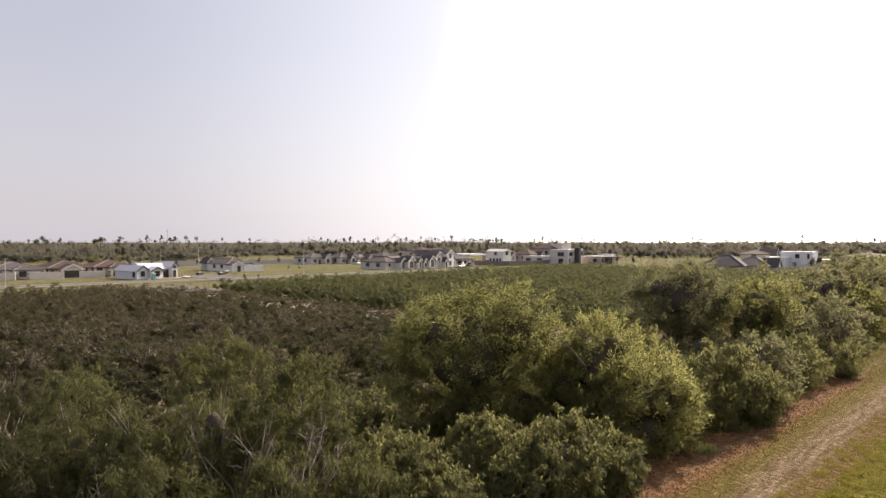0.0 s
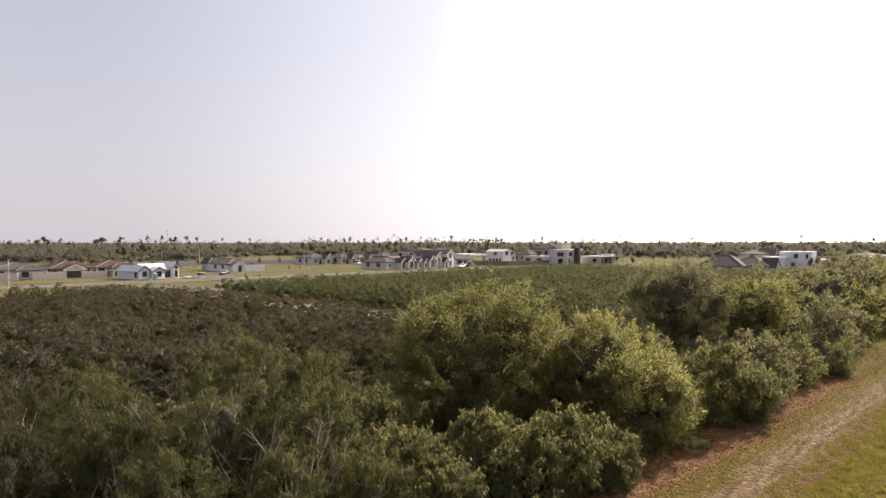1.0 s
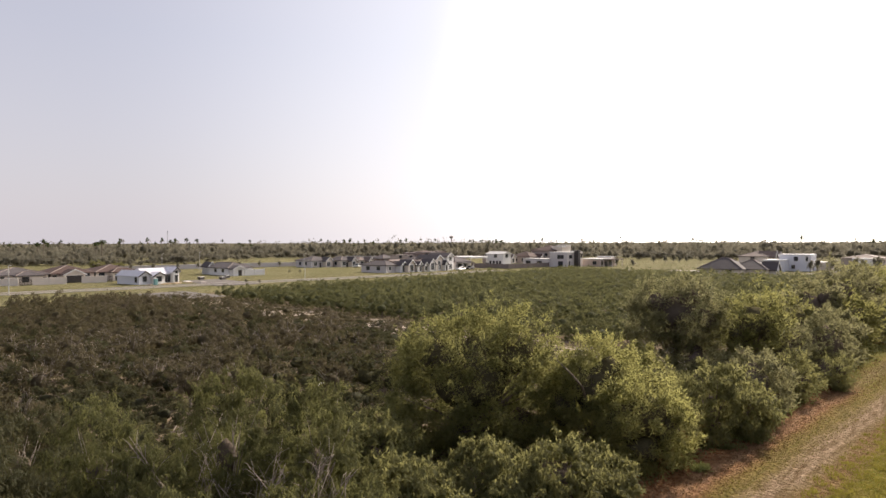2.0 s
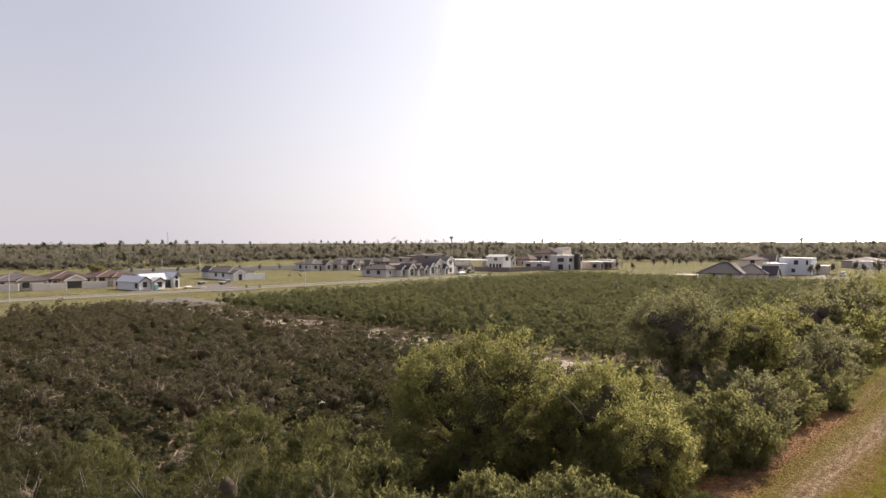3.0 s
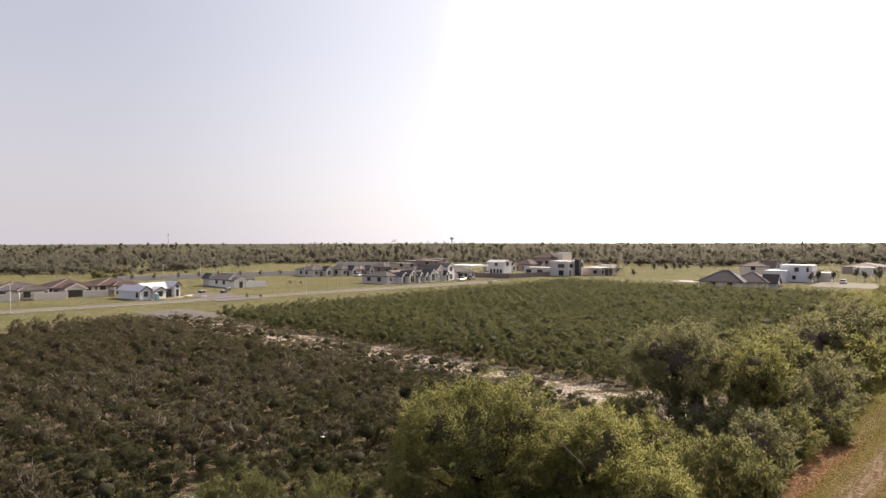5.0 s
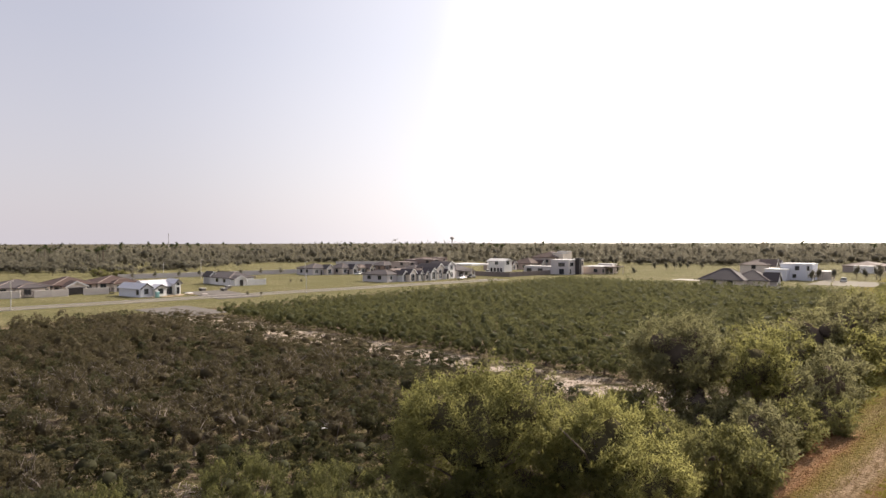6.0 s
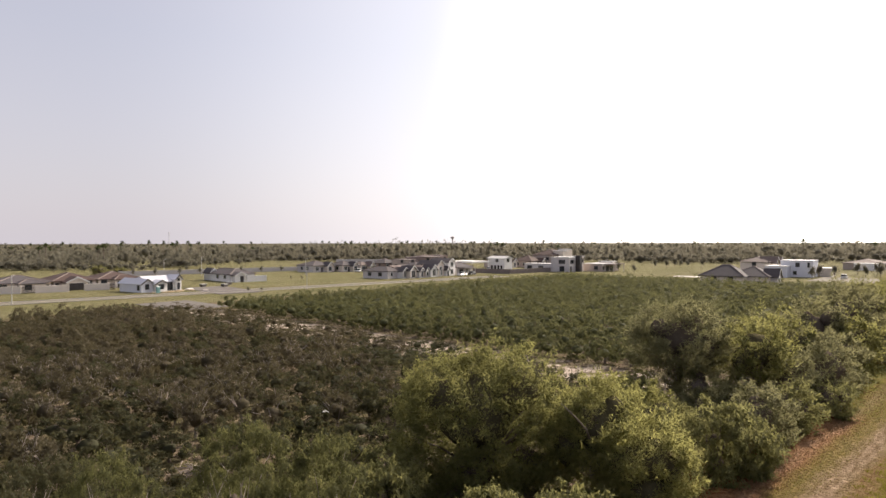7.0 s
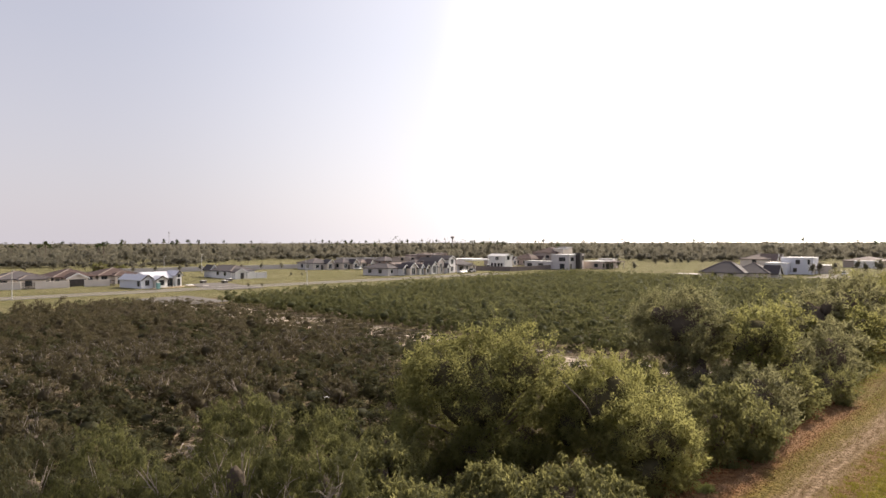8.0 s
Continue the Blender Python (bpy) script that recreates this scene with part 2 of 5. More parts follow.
def ground_material():
    """One ground: lawn, wheel tracks, litter, sandy orchard floor and rough fields, laid out on the plan."""
    mt, nt, p = nodes_of("ground_earth_and_grass")
    pos = nt.nodes.new("ShaderNodeNewGeometry").outputs["Position"]
    mp = nt.nodes.new("ShaderNodeMapping")
    mp.inputs["Rotation"].default_value = (0, 0, -radians(TURN))
    nt.links.new(pos, mp.inputs["Vector"])
    um = mp.outputs[0]
    wob = node(nt, "ShaderNodeTexNoise", Scale=0.35, Detail=5.0, Roughness=0.65)
    nt.links.new(um, wob.inputs["Vector"])
    sub = nt.nodes.new("ShaderNodeVectorMath")
    sub.operation = "MULTIPLY_ADD"
    nt.links.new(wob.outputs["Color"], sub.inputs[0])
    sub.inputs[1].default_value = (1.6, 1.6, 0)
    sub.inputs[2].default_value = (-0.8, -0.8, 0)
    add = nt.nodes.new("ShaderNodeVectorMath")
    add.operation = "ADD"
    nt.links.new(um, add.inputs[0])
    nt.links.new(sub.outputs[0], add.inputs[1])
    sep = nt.nodes.new("ShaderNodeSeparateXYZ")
    nt.links.new(add.outputs[0], sep.inputs[0])
    uu, mm = sep.outputs[0], sep.outputs[1]
    skew = nt.nodes.new("ShaderNodeMath")  # the wheel track runs a few degrees off the street's line
    skew.operation = "MULTIPLY_ADD"
    nt.links.new(uu, skew.inputs[0])
    skew.inputs[1].default_value = SKEW
    off = nt.nodes.new("ShaderNodeMath")
    off.operation = "ADD"
    nt.links.new(mm, off.inputs[0])
    off.inputs[1].default_value = -27.0 * SKEW
    nt.links.new(off.outputs[0], skew.inputs[2])
    tm = skew.outputs[0]

    def band(sock, a, b, soft):
        """1 between a and b, fading over soft at both ends."""
        outs = []
        for edge, sign in ((a, 1), (b, -1)):
            r = nt.nodes.new("ShaderNodeMapRange")
            r.inputs[1].default_value, r.inputs[2].default_value = edge - soft * sign, edge + soft * sign
            nt.links.new(sock, r.inputs[0])
            outs.append(r.outputs[0])
        m = nt.nodes.new("ShaderNodeMath")
        m.operation = "MULTIPLY"
        nt.links.new(outs[0], m.inputs[0])
        nt.links.new(outs[1], m.inputs[1])
        return m.outputs[0]

    def times(a, b):
        m = nt.nodes.new("ShaderNodeMath")
        m.operation = "MULTIPLY"
        for i, v in enumerate((a, b)):
            if isinstance(v, bpy.types.NodeSocket):
                nt.links.new(v, m.inputs[i])
            else:
                m.inputs[i].default_value = v
        return m.outputs[0]

    along = nt.nodes.new("ShaderNodeMapping")
    along.inputs["Rotation"].default_value = (0, 0, SKEW)
    along.inputs["Scale"].default_value = (0.22, 1.6, 1.0)
    nt.links.new(um, along.inputs["Vector"])
    streak = noise_fac(nt, along.outputs[0], 2.2, 0.38, 0.62, 6.0)
    grit = noise_fac(nt, pos, 3.2, 0.4, 0.6, 8.0)
    fine = noise_fac(nt, pos, 6.0, 0.3, 0.7)
    mid = noise_fac(nt, pos, 0.8, 0.38, 0.62)
    big = noise_fac(nt, pos, 0.06, 0.4, 0.6)
    lawn = mix(nt, grit, (0.11, 0.108, 0.014), (0.23, 0.195, 0.034))
    lawn = mix(nt, times(noise_fac(nt, pos, 0.5, 0.45, 0.6), 0.5), lawn, (0.24, 0.17, 0.06))
    field = mix(nt, big, (0.195, 0.186, 0.09), (0.27, 0.242, 0.138))
    field = mix(nt, mid, field, (0.155, 0.152, 0.072))
    sand = mix(nt, mid, (0.27, 0.21, 0.155), (0.17, 0.13, 0.09))
    weed = mix(nt, fine, (0.1, 0.1, 0.045), (0.17, 0.14, 0.08))
    floor = mix(nt, noise_fac(nt, pos, 0.45, 0.42, 0.56), sand, weed)
    litter = mix(nt, grit, (0.15, 0.062, 0.026), (0.4, 0.2, 0.098))
    rut = mix(nt, streak, (0.19, 0.125, 0.072), (0.37, 0.27, 0.185))
    strip = mix(nt, streak, (0.15, 0.12, 0.034), (0.22, 0.16, 0.062))
    rough_edge = mix(nt, grit, (0.14, 0.075, 0.034), (0.3, 0.19, 0.1))
    c = mix(nt, band(mm, 129.0, 9000.0, 1.5), lawn, field)
    c = mix(nt, times(band(mm, 30.0, 9000.0, 2.0), band(uu, 193.0, 9000.0, 2.0)), c, field)
    world_y = nt.nodes.new("ShaderNodeSeparateXYZ")
    nt.links.new(pos, world_y.inputs[0])
    c = mix(nt, band(world_y.outputs[1], 440.0, 9000.0, 15.0), c, (0.085, 0.08, 0.055))
    c = mix(nt, times(band(mm, 13.0, 129.5, 1.2), band(uu, -9000.0, 193.0, 1.5)), c, floor)
    c = mix(nt, times(band(mm, 14.0, 127.0, 0.8), times(band(uu, 51.0, 59.5, 1.2), noise_fac(nt, pos, 0.28, 0.46, 0.54))), c, (0.6, 0.51, 0.43))
    c = mix(nt, times(band(tm, 8.7, 13.2, 0.7), band(uu, -9000.0, 55.5, 1.5)), c, litter)
    c = mix(nt, band(tm, 4.9, 8.8, 0.5), c, strip)
    c = mix(nt, times(band(tm, 4.9, 6.2, 0.4), 0.75), c, rough_edge)
    c = mix(nt, times(band(tm, 6.2, 7.65, 0.4), 0.9), c, rut)
    c = mix(nt, times(band(tm, 9.2, 10.3, 0.4), 0.4), c, rut)
    c = mix(nt, times(grit, 0.4), c, (0.09, 0.07, 0.03))
    nt.links.new(c, p.inputs["Base Color"])
    p.inputs["Roughness"].default_value = 0.95
    p.inputs["Specular IOR Level"].default_value = 0.03
    bumped(nt, p, grit, 1.0, 0.2)
    return mt


GROUND = ground_material()


# ---- mesh helpers ----
def obj(name, bm, material, parent=None, label="", smooth=False):
    me = bpy.data.meshes.new(name)
    bm.to_mesh(me)
    bm.free()
    if smooth:
        me.polygons.foreach_set("use_smooth", [True] * len(me.polygons))
    me.materials.append(material)
    ob = new(name, me)
    if parent:
        ob.parent = parent
    if label:
        tagged(ob, label)
    return ob


def part(name, bm, material, parent, label="", smooth=False):
    return obj(name, bm, material, parent, label, smooth)


def shared(name, me, parent):
    ob = new(name, me)
    ob.parent = parent
    return ob


def thing(name, m, label, category, group="", kind=""):
    ob = new(name)
    ob.empty_display_size = 0.3
    ob.matrix_world = m
    return tagged(ob, label, category, group, kind)


def box(bm, x0, y0, z0, x1, y1, z1, bevel=0.0):
    r = bmesh.ops.create_cube(bm, size=1.0, matrix=Matrix.LocRotScale(((x0 + x1) / 2, (y0 + y1) / 2, (z0 + z1) / 2), None, (x1 - x0, y1 - y0, z1 - z0)))
    if bevel:
        edges = list({e for v in r["verts"] for e in v.link_edges})
        bmesh.ops.bevel(bm, geom=edges, offset=bevel, segments=1, affect="EDGES")
    return bm


def solid(bm, pts, faces):
    vs = [bm.verts.new(p) for p in pts]
    for f in faces:
        bm.faces.new([vs[i] for i in f])
    return bm


def tube(bm, pts, radii, seg=6):
    rings = []
    for i, (p, r) in enumerate(zip(pts, radii)):
        p = Vector(p)
        way = (Vector(pts[min(i + 1, len(pts) - 1)]) - Vector(pts[max(i - 1, 0)])).normalized()
        side = way.cross(Vector((0.3, 0.9, 0.1))).normalized()
        up = way.cross(side)
        rings.append([bm.verts.new(p + (side * math.cos(a) + up * math.sin(a)) * r) for a in (k * math.tau / seg for k in range(seg))])
    for a, b in zip(rings, rings[1:]):
        for k in range(seg):
            bm.faces.new((a[k], a[(k + 1) % seg], b[(k + 1) % seg], b[k]))
    bm.faces.new(rings[-1])
    bm.faces.new(rings[0][::-1])
    return bm


def mesh_of(name, verts, faces, material, smooth=False):
    """A mesh from arrays: verts (n, 3), faces (k, 3 or 4)."""
    me = bpy.data.meshes.new(name)
    k, w = faces.shape
    me.vertices.add(len(verts))
    me.vertices.foreach_set("co", np.ascontiguousarray(verts, dtype=np.float32).ravel())
    me.loops.add(k * w)
    me.loops.foreach_set("vertex_index", np.ascontiguousarray(faces, dtype=np.int32).ravel())
    me.polygons.add(k)
    me.polygons.foreach_set("loop_start", np.arange(0, k * w, w, dtype=np.int32))
    me.update(calc_edges=True)
    if smooth:
        me.polygons.foreach_set("use_smooth", [True] * k)
    me.materials.append(material)
    return me


def unit(a):
    return a / np.maximum(np.linalg.norm(a, axis=1, keepdims=True), 1e-9)


def kites(root, way, rng, length, width, facing=None):
    """Leaves: a kite from root along way, each turned at random about its own axis."""
    n = len(root)
    length = np.broadcast_to(np.asarray(length, float), (n,))[:, None] * rng.uniform(0.7, 1.3, (n, 1))
    width = np.broadcast_to(np.asarray(width, float), (n,))[:, None] * rng.uniform(0.7, 1.3, (n, 1))
    about = rng.normal(size=(n, 3))
    if facing is not None:
        about = facing + about * 0.4
    side = unit(np.cross(way, about))
    mid = root + way * length * 0.45
    v = np.stack([root, mid + side * width / 2, root + way * length, mid - side * width / 2], axis=1).reshape(-1, 3)
    return v, np.arange(n * 4).reshape(-1, 4)


def blob_surface(rng, blobs, n, low=-0.9, lump=0.2, inside=0.8, deep=0.84):
    """Points and outward ways scattered over a union of lumpy ellipsoids (x, y, z, rx, ry, rz)."""
    b = np.array(blobs, float)
    area = (b[:, 3] * b[:, 4] + b[:, 3] * b[:, 5] + b[:, 4] * b[:, 5])
    pts, outs, got = [], [], 0
    while got < n:
        k = rng.choice(len(b), n, p=area / area.sum())
        d = unit(rng.normal(size=(n, 3)))
        keep = d[:, 2] > low
        d, k = d[keep], k[keep]
        wave = np.sin(d[:, 0] * 5.3 + k * 1.7) + np.sin(d[:, 1] * 6.1 + k * 2.9) + np.sin(d[:, 2] * 7.7 + k)
        p = b[k, :3] + b[k, 3:] * d * (rng.uniform(deep, 1.07, (len(d), 1)) + lump * wave[:, None] / 2)
        ok = p[:, 2] > 0.12
        for j in range(len(b)):
            q = np.linalg.norm((p - b[j, :3]) / b[j, 3:], axis=1)
            ok &= (q > inside) | (k == j)
        pts.append(p[ok])
        outs.append(unit(d / b[k, 3:])[ok])
        got += ok.sum()
    return np.concatenate(pts)[:n], np.concatenate(outs)[:n]


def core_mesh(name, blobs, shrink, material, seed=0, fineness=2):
    """A solid core for a crown's shaded inside: the same ellipsoids, smaller and crumpled."""
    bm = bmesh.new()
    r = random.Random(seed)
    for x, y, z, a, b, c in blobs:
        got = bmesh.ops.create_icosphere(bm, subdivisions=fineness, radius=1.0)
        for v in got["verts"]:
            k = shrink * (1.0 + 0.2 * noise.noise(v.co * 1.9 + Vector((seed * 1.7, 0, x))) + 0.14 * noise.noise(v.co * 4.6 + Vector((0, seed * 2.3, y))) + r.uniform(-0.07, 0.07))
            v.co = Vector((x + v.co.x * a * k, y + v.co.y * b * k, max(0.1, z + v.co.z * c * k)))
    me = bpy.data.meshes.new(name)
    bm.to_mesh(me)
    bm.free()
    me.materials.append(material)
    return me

# ---- the large structure ----
def ground_sheet():
    bm = bmesh.new()
    rings = [0, 6, 12, 18, 25, 35, 50, 70, 100, 140, 200, 300, 450, 700, 1200, 2200, 4600]
    cx, cy, seg = 20.0, 40.0, 96
    prev = None
    for r in rings:
        if r == 0:
            cur = [bm.verts.new((cx, cy, 0))]
        else:
            cur = []
            for k in range(seg):
                a = k * math.tau / seg
                x, y = cx + r * math.cos(a), cy + r * math.sin(a)
                u, m = plan_of(x, y)
                z = 0.0
                if r < 120:
                    z = 0.05 * noise.noise(Vector((x * 0.21, y * 0.21, 3.0)))
                cur.append(bm.verts.new((x, y, z)))
        if prev and len(prev) == 1:
            for k in range(seg):
                bm.faces.new((prev[0], cur[k], cur[(k + 1) % seg]))
        elif prev:
            for k in range(seg):
                bm.faces.new((prev[k], cur[k], cur[(k + 1) % seg], prev[(k + 1) % seg]))
        prev = cur
    return obj("ground", bm, GROUND, smooth=True)


tagged(ground_sheet(), "flat ground with lawn, sandy wheel tracks, orchard soil and pale fields", "ground", kind="structure")


def slab(name, u0, m0, u1, m1, z0, z1, material, label, category):
    bm = bmesh.new()
    box(bm, 0, 0, z0, u1 - u0, m1 - m0, z1)
    ob = obj(name, bm, material)
    ob.matrix_world = plan_pose(u0, m0)
    return tagged(ob, label, category, kind="structure")


ROAD_TURN = -7.3
road = slab("road", 0, 0, 232, 6.0, -0.1, 0.06, DUSTY, "dusty grey street between the orchard and the lots", "road")
road.matrix_world = plan_pose(-40, 166.6, 0, ROAD_TURN)
kerb = slab("kerb", 0, 0, 232, 0.3, -0.1, 0.2, CONCRETE, "pale concrete kerb along the street", "kerb")
kerb.matrix_world = plan_pose(-40, 166.6, 0, ROAD_TURN) @ pose(0, 6.0, 0)
near_kerb = slab("near_kerb", 0, 0, 232, 0.3, -0.1, 0.16, CONCRETE, "pale concrete kerb along the verge", "kerb")
near_kerb.matrix_world = plan_pose(-40, 166.6, 0, ROAD_TURN) @ pose(0, -0.3, 0)
slab("road_stub", 53.0, 118.0, 64.5, 138.0, -0.1, 0.075, GREYPAVE, "dark asphalt street end meeting the orchard corner", "road")
side_street = slab("side_street", 0, 0, 12, 29.0, -0.1, 0.085, GREYPAVE, "grey asphalt side street between two building lots", "road")
side_street.matrix_world = plan_pose(77.5, 147.0, 0, -7.3)
slab("driveway_apron", 234, 25.0, 263, 45.5, -0.1, 0.07, DUSTY, "pale concrete driveway before the flat-roofed houses", "driveway")
slab("lot_path", 231, 77.0, 239, 90.0, -0.1, 0.05, CONCRETE, "pale concrete path across an open lot", "path")


# ---- houses ----
def hip_roof(bm, x0, y0, x1, y1, z, ridge, over=0.45, fascia=0.22):
    x0, y0, x1, y1 = x0 - over, y0 - over, x1 + over, y1 + over
    w, d = x1 - x0, y1 - y0
    k = min(w, d) / 2
    if w >= d:
        r0, r1 = (x0 + k, (y0 + y1) / 2), (x1 - k, (y0 + y1) / 2)
    else:
        r0, r1 = ((x0 + x1) / 2, y0 + k), ((x0 + x1) / 2, y1 - k)
    q = [(x0, y0), (x1, y0), (x1, y1), (x0, y1)]
    pts = [(*p, z - fascia) for p in q] + [(*p, z) for p in q] + [(*r0, ridge), (*r1, ridge)]
    sides = [(3, 2, 1, 0)] + [(i, (i + 1) % 4, 4 + (i + 1) % 4, 4 + i) for i in range(4)]
    if w >= d:
        top = [(4, 5, 9, 8), (5, 6, 9), (6, 7, 8, 9), (7, 4, 8)]
    else:
        top = [(4, 5, 8), (5, 6, 9, 8), (6, 7, 9), (7, 4, 8, 9)]
    return solid(bm, pts, sides + top)


def ridge_caps(parent, x0, y0, x1, y1, z, ridge, over=0.45):
    """Pale capping tiles along the ridge and the four hips of a hipped roof."""
    x0, y0, x1, y1 = x0 - over, y0 - over, x1 + over, y1 + over
    k = min(x1 - x0, y1 - y0) / 2
    r0, r1 = (x0 + k, y0 + k, ridge), (x1 - k, y1 - k, ridge)
    ends = [(r0, (x0, y0, z)), (r1, (x1, y1, z))]
    if x1 - x0 >= y1 - y0:
        ends += [(r0, (x0, y1, z)), (r1, (x1, y0, z))]
    else:
        ends += [(r0, (x1, y0, z)), (r1, (x0, y1, z))]
    if (Vector(r0) - Vector(r1)).length > 0.3:
        ends.append((r0, r1))
    for a, b in ends:
        part("ridge_cap", tube(bmesh.new(), [a, Vector(a).lerp(Vector(b), 0.5), b], [0.13, 0.13, 0.13], 5), RIDGE, parent)


def gable_roof(bm, x0, y0, x1, y1, z, ridge, along, over=0.4, thick=0.22):
    if along == "x":
        a0, a1, b0, b1 = x0 - over, x1 + over, y0, y1
    else:
        a0, a1, b0, b1 = y0 - over, y1 + over, x0, x1
    mid, slope = (b0 + b1) / 2, (ridge - z) / ((b1 - b0) / 2)
    drop = over * slope
    prof = [(b0 - over, z - drop), (mid, ridge), (b1 + over, z - drop), (b1 + over, z - drop + thick), (mid, ridge + thick), (b0 - over, z - drop + thick)]
    pts = [(a, b, h) if along == "x" else (b, a, h) for a in (a0, a1) for b, h in prof]
    faces = [(0, 1, 4, 5), (1, 2, 3, 4), (11, 10, 7, 6), (10, 9, 8, 7)] + [(i, i + 6, (i + 1) % 6 + 6, (i + 1) % 6) for i in range(6)]
    solid(bm, pts, faces)
    bmesh.ops.recalc_face_normals(bm, faces=bm.faces)
    return bm


def wall_block(bm, x0, y0, x1, y1, z):
    return box(bm, x0, y0, -0.1, x1, y1, z)


def gable_fill(bm, x0, y0, x1, y1, z, ridge, along):
    """The wall's triangles under a gable."""
    e = 0.02
    if along == "x":
        pts = [(x, y, h) for x in (x0 + e, x1 - e) for y, h in ((y0, z), (y1, z), ((y0 + y1) / 2, ridge))]
    else:
        pts = [(x, y, h) for y in (y0 + e, y1 - e) for x, h in ((x0, z), (x1, z), ((x0 + x1) / 2, ridge))]
    solid(bm, pts, [(0, 1, 2), (5, 4, 3), (0, 3, 4, 1), (1, 4, 5, 2), (2, 5, 3, 0)])
    bmesh.ops.recalc_face_normals(bm, faces=bm.faces)
    return bm


def opening(parent, face, plane, a, z, w, h, style):
    """A window or door on the front (f: y = plane) or the left side (l: x = plane) of a house."""
    def lay(bm, a0, z0, a1, z1, d0, d1):
        if face == "f":
            box(bm, a0, plane - d1, z0, a1, plane - d0, z1)
        else:
            box(bm, plane - d1, a0, z0, plane - d0, a1, z1)
    t = 0.12
    if style == "garage":
        bm = bmesh.new()
        lay(bm, a, z, a + w, z + h, 0.003, 0.06)
        door = part("garage_door", bm, DOOR_DARK, parent, "dark sectional garage door")
        return door
    if style == "door":
        bm = bmesh.new()
        lay(bm, a, z, a + w, z + h, 0.003, 0.07)
        return part("door", bm, TRIM_DARK, parent, "dark entrance door")
    frame_mat = TRIM_WHITE if style == "white" else TRIM_DARK
    t = 0.24 if style == "white" else t
    bm = bmesh.new()
    lay(bm, a - t, z - t, a + w + t, z, 0.003, 0.09)
    lay(bm, a - t, z + h, a + w + t, z + h + t, 0.003, 0.09)
    lay(bm, a - t, z, a, z + h, 0.003, 0.09)
    lay(bm, a + w, z, a + w + t, z + h, 0.003, 0.09)
    if w > 1.3:
        lay(bm, a + w / 2 - 0.04, z, a + w / 2 + 0.04, z + h, 0.003, 0.075)
    win = part("window", bm, frame_mat, parent)
    bm = bmesh.new()
    lay(bm, a, z, a + w, z + h, 0.003, 0.03)
    part("pane", bm, GLASS, win, "dark window glass")
    return win


def rake_boards(parent, x0, y0, x1, eave, ridge, material, over=0.4):
    """Two sloping boards along the front edge of a gable."""
    mid, slope = (x0 + x1) / 2, (ridge - eave) / ((x1 - x0) / 2)
    y = y0 - over - 0.03
    for side in (-1, 1):
        xe = mid + side * ((x1 - x0) / 2 + over)
        ze = eave - over * slope
        bm = bmesh.new()
        pts = [(xe, yy, ze + dz) for yy in (y - 0.06, y) for dz in (-0.12, 0.26)] + [(mid, yy, ridge + dz) for yy in (y - 0.06, y) for dz in (-0.12, 0.26)]
        solid(bm, pts, [(0, 1, 3, 2), (4, 6, 7, 5), (0, 4, 5, 1), (2, 3, 7, 6), (1, 5, 7, 3), (0, 2, 6, 4)])
        bmesh.ops.recalc_face_normals(bm, faces=bm.faces)
        part("gable_board", bm, material, parent)


def house(u, m, label, vols, openings=(), category="house", turn=0.0, group="houses of the estate", name="house", boards=None):
    h = thing(name, plan_pose(u, m, 0, turn), label, category, group)
    for v in vols:
        kind, x0, y0, x1, y1, eave, top, wmat, rmat = v[:9]
        bm = wall_block(bmesh.new(), x0, y0, x1, y1, eave)
        if kind in ("gx", "gy"):
            gable_fill(bm, x0, y0, x1, y1, eave, top, kind[1])
        if kind != "canopy":
            part("wall", bm, wmat, h)
        else:
            bm.free()
            for px, py in ((x0, y0), (x1, y0), (x1, y1), (x0, y1)):
                b2 = bmesh.new()
                box(b2, px - 0.12, py - 0.12, -0.1, px + 0.12, py + 0.12, eave)
                part("post", b2, wmat, h)
        bm = bmesh.new()
        if kind == "hip":
            hip_roof(bm, x0, y0, x1, y1, eave + 0.2, top)
        elif kind in ("gx", "gy"):
            gable_roof(bm, x0, y0, x1, y1, eave, top, kind[1])
        elif kind == "canopy":
            box(bm, x0 - 0.4, y0 - 0.4, eave, x1 + 0.4, y1 + 0.4, top, 0.05)
        else:
            box(bm, x0 - 0.1, y0 - 0.1, eave, x1 + 0.1, y1 + 0.1, top, 0.04)
        part("roof", bm, rmat, h)
        if kind == "hip":
            ridge_caps(h, x0, y0, x1, y1, eave + 0.2, top)
        if kind == "gy":
            rake_boards(h, x0, y0, x1, eave, top, boards or TRIM_WHITE)
    for o in openings:
        opening(h, *o)
    return h


